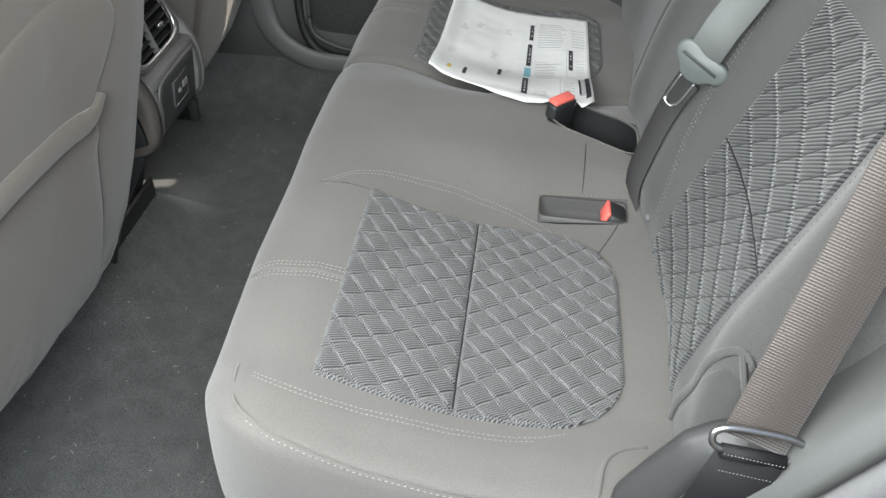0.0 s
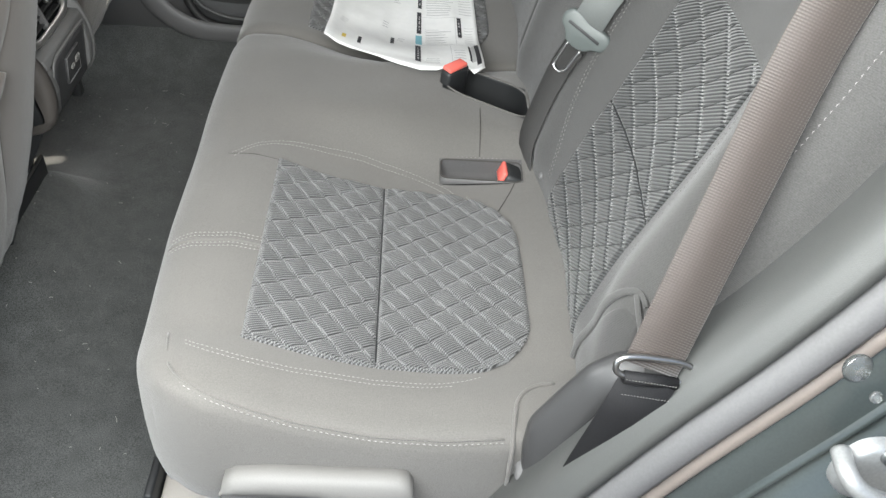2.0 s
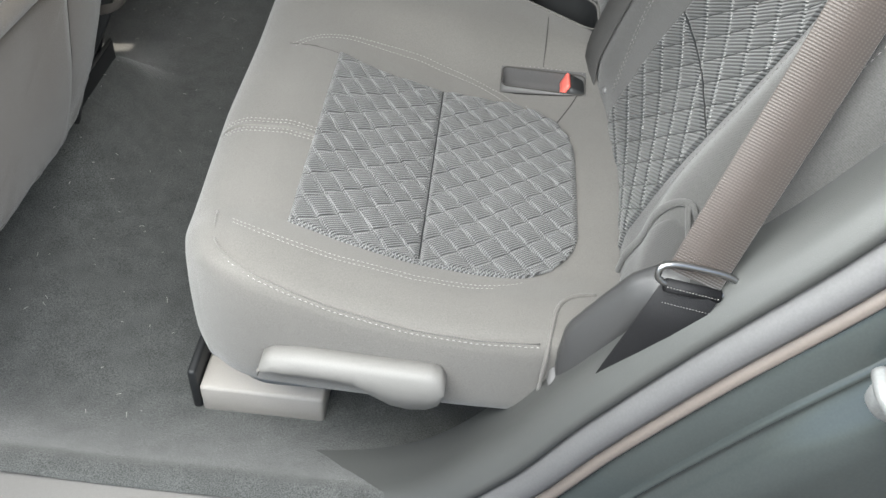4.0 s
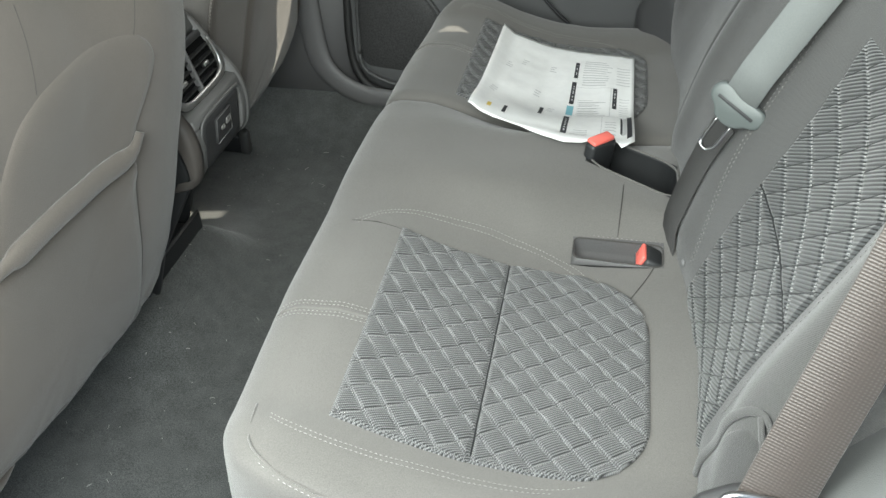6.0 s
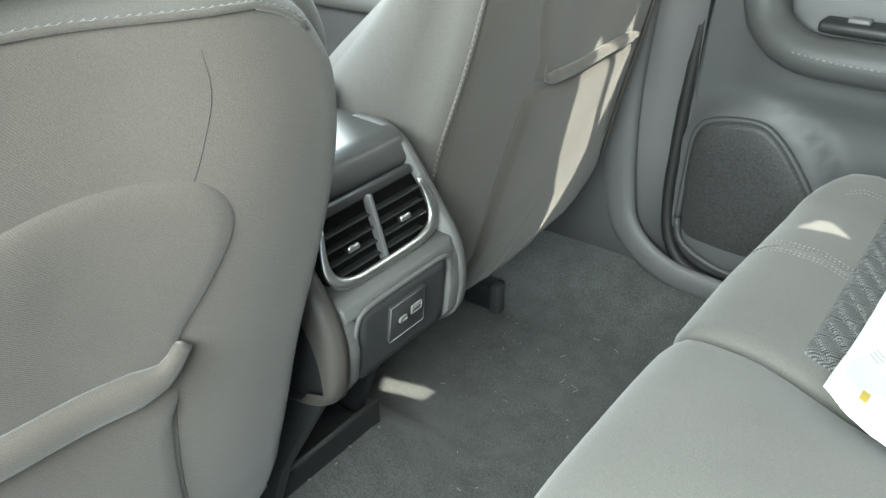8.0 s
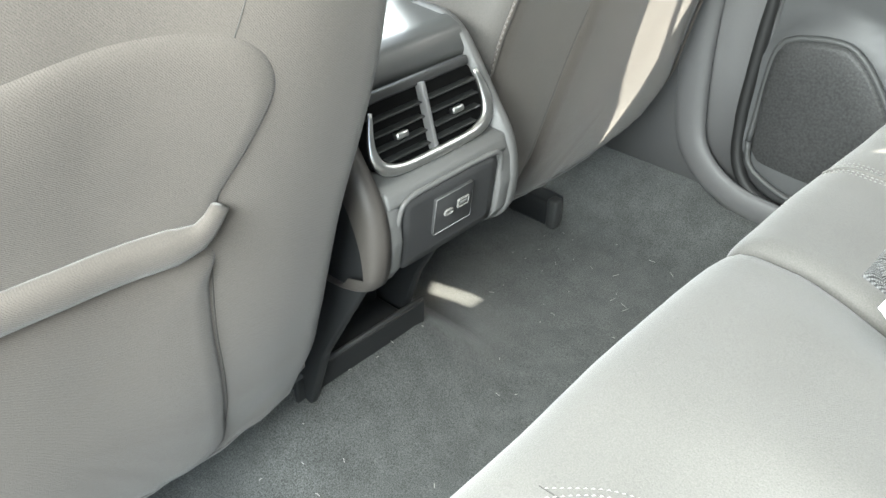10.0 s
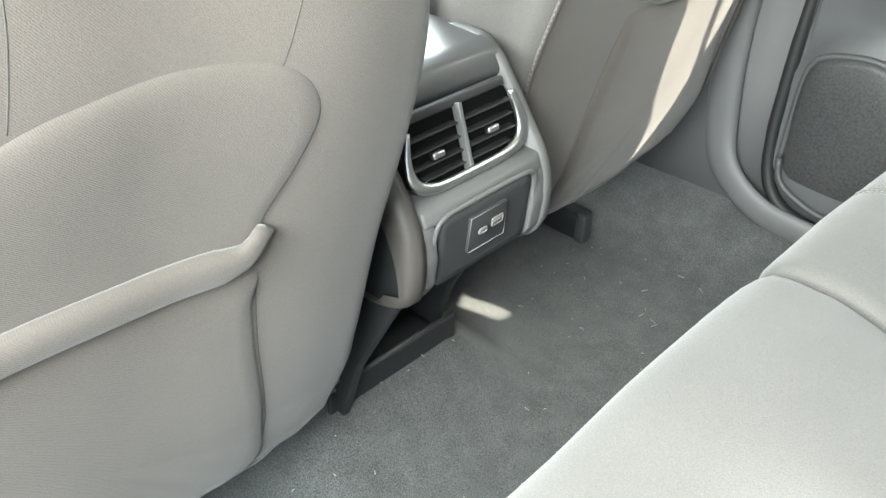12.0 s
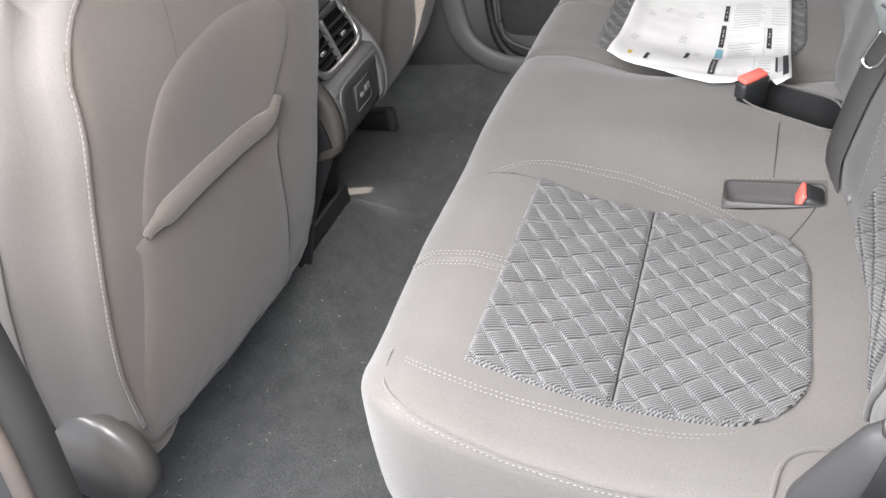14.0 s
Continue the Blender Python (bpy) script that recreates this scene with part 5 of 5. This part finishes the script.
wpart("ledge", boxed(0.086, 0.22, 0.472, 0.56, 0.250, 0.308, 0.010, segments=3), TRIM_SOFT, arch)


def far_twin(ob):
    """The same thing on the other side of the car: every part mirrored across the middle line."""
    twin = new(ob.name.split(".")[0])
    twin.location = (ob.location.x, 2 * MID - ob.location.y, ob.location.z)
    for child in ob.children:
        bm = bmesh.new()
        bm.from_mesh(child.data)
        for v in bm.verts:
            v.co.y = 2 * MID - v.co.y
        bmesh.ops.reverse_faces(bm, faces=bm.faces[:])
        part_of = wpart(child.name.split(".")[0], bm, child.data.materials[0], twin)
        tagged(part_of, kind="stuff" if "stitching" in child.name else "")
    return twin


tagged(far_twin(arch), "dark grey plastic wheel arch trim beside the far door", "trim", kind="structure")


# ---- belts ----
belt = thing("seat_belt", "brown-grey webbing seat belt through a steel guide ring", "seat belt", at=(0.18, 0.45, 0.5))
ACROSS = Vector((0.90, -0.24, -0.36)).normalized()
RING = Vector((0.176, 0.440, 0.523))
bm = bmesh.new()
BELT_LINE = curve_through([RING + Vector((-0.002, 0.004, -0.004)), (0.195, 0.466, 0.590), (0.224, 0.497, 0.679), (0.245, 0.517, 0.760), (0.263, 0.530, 0.818), (0.300, 0.545, 0.94), (0.34, 0.56, 1.06), (0.37, 0.57, 1.2)], 0.012)
ribbon(bm, BELT_LINE, 0.0245, 0.0008, [ACROSS.lerp(Vector((0.97, -0.16, -0.18)), smooth(0.0, 0.3, k / len(BELT_LINE))) for k in range(len(BELT_LINE))])
wpart("webbing", bm, BELT, belt)
bm = bmesh.new()
ribbon(bm, curve_through([RING + Vector((-0.004, -0.004, -0.010)), (0.160, 0.434, 0.46), (0.145, 0.436, 0.39), (0.130, 0.440, 0.30)], 0.03), 0.0245, 0.0008, ACROSS)
wpart("lower_webbing", bm, BELT_BLACK, belt, "black lower belt webbing")
bm = bmesh.new()
ring = []
for k in range(33):
    a = 2 * math.pi * k / 32
    cx, cy = math.cos(a), math.sin(a)
    ring.append(RING + Vector((0.96, 0.02, -0.16)) * 0.036 * (abs(cx) ** 0.6) * (1 if cx > 0 else -1) + Vector((0.1, 0.25, 0.95)).normalized() * 0.011 * (abs(cy) ** 0.7) * (1 if cy > 0 else -1))
tube(bm, ring, 0.0030, 10)
wpart("guide_ring", bm, RING_STEEL, belt, "polished steel guide ring")
bm = bmesh.new()
tube(bm, [RING + Vector((-0.002, -0.003, -0.010)) + Vector((0.96, 0.02, -0.16)) * o for o in (-0.025, 0, 0.025)], 0.006, 10)
wpart("fold", bm, BELT_BLACK, belt)
for dz, r in ((-0.005, 0.0007), (-0.024, 0.0006)):
    bm = bmesh.new()
    a, b = RING + Vector((-0.027, -0.011, dz + 0.004)), RING + Vector((0.021, -0.012, dz - 0.004))
    stitches(bm, [a.lerp(b, k / 12) for k in range(13)], 0.0022, 0.0006, r * 0.7)
    wpart("bar_stitching", bm, THREAD_DULL, belt, kind="stuff")

tagged(far_twin(belt), "brown-grey webbing seat belt beside the far seat", "seat belt")

mid_belt = thing("seat_belt", "pale grey centre seat belt with steel tongue", "seat belt", at=(0.2, 1.1, 0.5))
TQ = on_back([(1.018, 0.222), (1.019, 0.223)], 0.018)[0] + Vector((-0.005, -0.033, 0.016))
MID_ACROSS = Vector((0.80, -0.38, -0.46)).normalized()
bm = bmesh.new()
ribbon(bm, [TQ + Vector((0.004, 0.004, 0.006)) + Vector(q) for q in ((0.010, -0.008, 0.020), (0.024, -0.008, 0.055), (0.048, -0.022, 0.115), (0.09, -0.045, 0.22), (0.14, -0.07, 0.36))], 0.0215, 0.0008, MID_ACROSS)
wpart("webbing", bm, BELT_GREY, mid_belt)
bm = bmesh.new()
ribbon(bm, on_back([(1.014, 0.225), (1.026, 0.170), (1.034, 0.10), (1.034, 0.05), (1.020, -0.01)], 0.012, 0.012), 0.024, 0.0008, Vector((0.25, -0.9, -0.2)))
wpart("lower_webbing", bm, BELT_DARK, mid_belt)
up_way = Vector((0.52, -0.05, 0.85))
up_way = (up_way - MID_ACROSS * up_way.dot(MID_ACROSS)).normalized()
mt = Matrix.Translation(TQ) @ Matrix((MID_ACROSS, up_way, MID_ACROSS.cross(up_way))).transposed().to_4x4()
plate = curve_through([(x, y, 0) for x, y in ((-0.012, -0.002), (-0.018, 0.006), (-0.030, 0.014), (-0.033, 0.026), (-0.027, 0.036), (-0.016, 0.038), (0.004, 0.034), (0.024, 0.036), (0.036, 0.034), (0.041, 0.024), (0.037, 0.013), (0.026, 0.007), (0.018, -0.001), (0.003, -0.005), (-0.012, -0.002))], 0.004)[:-1]
bm = bmesh.new()
vs = grid(bm, [[mt @ Vector((0.005 + (q.x - 0.005) * f, 0.017 + (q.y - 0.017) * f, h)) for q in plate] for f, h in ((0.92, -0.005), (1.0, -0.003), (1.0, 0.001), (0.96, 0.0035), (0.86, 0.0045))], close=True)
bm.faces.new(vs[0])
bm.faces.new(vs[-1])
wpart("tongue_grip", bm, GRIP, mid_belt, "grey plastic tongue grip")
wpart("slot", boxed(-0.022, 0.028, 0.0185, 0.0225, 0.003, 0.0056, 0.0008, m=mt), BLACK, mid_belt)
bm = bmesh.new()
tube(bm, [mt @ q for q in curve_through([(-0.006, -0.002, 0.001), (-0.003, -0.034, 0.001), (0.001, -0.041, 0.001), (0.010, -0.042, 0.001), (0.015, -0.036, 0.001), (0.014, -0.002, 0.001)], 0.004)], 0.0036, 6, 0.5)
wpart("tongue", bm, RING_STEEL, mid_belt, "steel belt tongue")


def buckle(at, way, size, label, red=0.018):
    """A belt buckle: black case with a red button at its end."""
    b = thing("belt_buckle", label, "buckle", group="rear belt buckles", at=at)
    f = Vector(way).normalized()
    s = f.cross(Vector((0, 0, 1))).normalized()
    u = s.cross(f)
    m = Matrix.Translation(at) @ Matrix((s, f, u)).transposed().to_4x4()
    w, l, h = size
    wpart("case", boxed(-w, w, -l, 0.0, -h, h, 0.006, m=m), BLACK, b)
    wpart("button", boxed(-w * 0.84, w * 0.84, -red, 0.005, -h * 0.75, h * 1.06, 0.003, m=m), RED, b, "red release button")
    return b


buckle((0.040, 1.205, 0.392), (0.10, -0.10, 0.98), (0.025, 0.070, 0.0105), "black belt buckle with red button beside the paper", 0.003)
# recess with the near buckle
recess = thing("buckle_recess", "dark fabric pocket sunk in the seat with a buckle", "recess", at=(0.07, 1.03, 0.3))
bm = bmesh.new()
def lining(hole, depth, r, shrink, skew=0.0):
    """The walls and floor of a sunk pocket with round corners."""
    x0, x1, y0, y1 = hole
    square, turned = [], []
    for cx, cy, sx, sy, a0 in ((x0, y0, 1, 1, 180), (x1, y0, -1, 1, 270), (x1, y1, -1, -1, 0), (x0, y1, 1, -1, 90)):
        for k in range(6):
            a = radians(a0 + 18 * k)
            square.append((cx, cy))
            tx, ty = cx + sx * r + r * math.cos(a), cy + sy * r + r * math.sin(a)
            far = (ty - y0) / (y1 - y0)
            turned.append((tx, ty + skew * (1 - far) * (x1 - tx) / (x1 - x0) - 0.35 * skew * far * (tx - x0) / (x1 - x0)))
    mx, my = (x0 + x1) / 2, (y0 + y1) / 2

    def at(p, down, f=1.0):
        q = nose(Vector((mx + (p[0] - mx) * f, my + (p[1] - my) * f, 0)))
        q.z = bench_z(p[0], p[1]) - down
        return q
    bm = bmesh.new()
    edge = [at(p, -0.0006) for p in turned]
    vs = grid(bm, [[at(p, -0.0004, 1.02) for p in square], edge, [at(p, 0.004, 0.985) for p in turned], [at(p, depth * 0.6, 0.95) for p in turned], [at(p, depth, shrink) for p in turned]], close=True)
    bm.faces.new(vs[-1])
    return bm, edge


bm, edge = lining(RECESS, 0.030, 0.010, 0.92, 0.016)
wpart("pocket", bm, POCKET_FABRIC, recess)
bm = bmesh.new()
tube(bm, edge + edge[:1], 0.0012, 6)
wpart("rim", bm, SEAM, recess)
bm = bmesh.new()
stitches(bm, [q + Vector((0, 0.006, 0.001)) for q in edge[12:20]])
wpart("rim_stitching", bm, THREAD_DULL, recess, kind="stuff")
bm, edge = lining(WELL, 0.075, 0.030, 0.85)
well = wpart("buckle_well", bm, BLACK, near_cushion, "dark opening round the centre buckle")
bm = bmesh.new()
tube(bm, edge + edge[:1], 0.0016, 8)
wpart("well_rim", bm, FABRIC, well)
buckle((0.108, 1.001, 0.326), (-0.93, 0.0, 0.36), (0.0205, 0.030, 0.013), "black belt buckle with red button in a seat recess", 0.002)


# ---- paper on the far seat ----
paper = thing("paper_sheet", "white printed paper sheet lying on the rear seat", "paper", at=(-0.04, 1.45, 0.39))
PC = [Vector((-0.180, 1.280)), Vector((0.092, 1.240)), Vector((0.092, 1.652)), Vector((-0.172, 1.688))]


def paper_at(s, t, lift=0.0):
    """A point of the sheet: s along its near edge, t towards the far edge."""
    a = PC[0].lerp(PC[1], s)
    b = PC[3].lerp(PC[2], s)
    q = a.lerp(b, t)
    dip = interp(s, [0, 0.04, 0.18, 0.33, 0.47, 0.60, 0.70, 0.80, 0.86, 0.90, 0.93, 0.96, 1], [0, -0.006, -0.024, -0.040, -0.052, -0.051, -0.040, -0.014, -0.006, -0.012, -0.032, -0.016, 0]) * (1 - t) ** 3
    x, y = q.x, q.y + dip
    over = smooth(1.24, 1.44, y)
    z = bench_z(x, min(y, 1.25)) * (1 - over) + bench_z(x, max(y, 1.43)) * over + 0.013 + 0.003 * math.sin(s * 7 + t * 3) * (1 - 0.5 * t) + 0.002 * (1 - t) ** 4 * abs(math.cos(s * 4.2)) + 0.008 * smooth(0.1, 0.0, s) + 0.0025 * noise.noise(Vector((s * 5, t * 5, 3))) + 0.0006 * noise.noise(Vector((s * 16, t * 16, 1)))
    return Vector((x, y, z + lift))


bm = bmesh.new()
n = 40
rows_top = [[paper_at(i / n, j / n, 0.0004) for j in range(n + 1)] for i in range(n + 1)]
rows_low = [[paper_at(i / n, j / n, -0.0004) for j in range(n + 1)] for i in range(n + 1)]
top, low = grid(bm, rows_top), grid(bm, rows_low)
for k in range(n):
    for a, b in ((top[0], low[0]), (top[n], low[n]), ([r[0] for r in top], [r[0] for r in low]), ([r[n] for r in top], [r[n] for r in low])):
        bm.faces.new((a[k], a[k + 1], b[k + 1], b[k]))
sheet_ob = wpart("sheet", bm, PAPER, paper)


def bar(bm, s0, s1, t0, t1):
    k = max(4, int(max(s1 - s0, t1 - t0) * 50))
    grid(bm, [[paper_at(s0 + (s1 - s0) * i / k, t0 + (t1 - t0) * j / k, 0.0016) for j in range(k + 1)] for i in range(k + 1)])
    return bm


for q in ((0.565, 0.600, 0.05, 0.28), (0.575, 0.606, 0.45, 0.66), (0.58, 0.608, 0.70, 0.86), (0.20, 0.222, 0.07, 0.16), (0.40, 0.424, 0.22, 0.34), (0.86, 0.888, 0.42, 0.62), (0.955, 0.985, 0.06, 0.32), (0.915, 0.928, 0.10, 0.30)):
    wpart("printed_bar", bar(bmesh.new(), *q), INK, sheet_ob)
wpart("printed_panel", bar(bmesh.new(), 0.930, 0.953, 0.10, 0.30), INK_GREY, sheet_ob, "grey printed panel")
wpart("printed_block", bar(bmesh.new(), 0.567, 0.610, 0.31, 0.43), INK_BLUE, sheet_ob, "pale blue printed block")
wpart("printed_mark", bar(bmesh.new(), 0.10, 0.125, 0.08, 0.13), INK_YELLOW, sheet_ob, "yellow printed mark")
lines = []
r2 = random.Random(7)
for k in range(11):
    lines.append((0.64 + r2.uniform(0, 0.01), 0.80 + r2.uniform(0, 0.05), 0.64 + 0.024 * k, 0.648 + 0.024 * k))
for k in range(6):
    lines.append((0.64, 0.80 + r2.uniform(-0.05, 0.03), 0.32 + 0.03 * k, 0.326 + 0.03 * k))
for k in range(7):
    lines.append((0.88, 0.97, 0.66 + 0.03 * k, 0.668 + 0.03 * k))
for k in range(4):
    lines.append((0.62 + 0.006 * k, 0.72, 0.05 + 0.018 * k, 0.056 + 0.018 * k))
for s0, t0 in ((0.06, 0.30), (0.10, 0.62), (0.20, 0.70), (0.33, 0.45), (0.44, 0.30), (0.40, 0.72)):
    for k in range(3):
        lines.append((s0 + 0.004 * k, s0 + 0.03 + r2.uniform(0, 0.03), t0 + 0.022 * k, t0 + 0.007 + 0.022 * k))
# inner lines of the dark bars, rules between the columns and small print
lines += [(0.578, 0.588, 0.08, 0.25), (0.588, 0.596, 0.48, 0.63), (0.591, 0.598, 0.73, 0.83), (0.870, 0.878, 0.45, 0.59)]
lines += [(0.612, 0.985, 0.305, 0.309), (0.612, 0.90, 0.618, 0.621), (0.80, 0.803, 0.03, 0.30), (0.845, 0.848, 0.32, 0.62)]
for k in range(9):
    lines.append((0.63, 0.76 + r2.uniform(-0.04, 0.03), 0.335 + 0.020 * k, 0.339 + 0.020 * k))
for k in range(5):
    lines.append((0.815 + r2.uniform(0, 0.01), 0.89, 0.06 + 0.035 * k, 0.068 + 0.035 * k))
for k in range(8):
    lines.append((0.905, 0.965 + r2.uniform(-0.02, 0.01), 0.34 + 0.026 * k, 0.345 + 0.026 * k))
bm = bmesh.new()
for q in lines:
    bar(bm, *q)
wpart("printed_text", bm, INK_GREY, sheet_ob, kind="stuff")
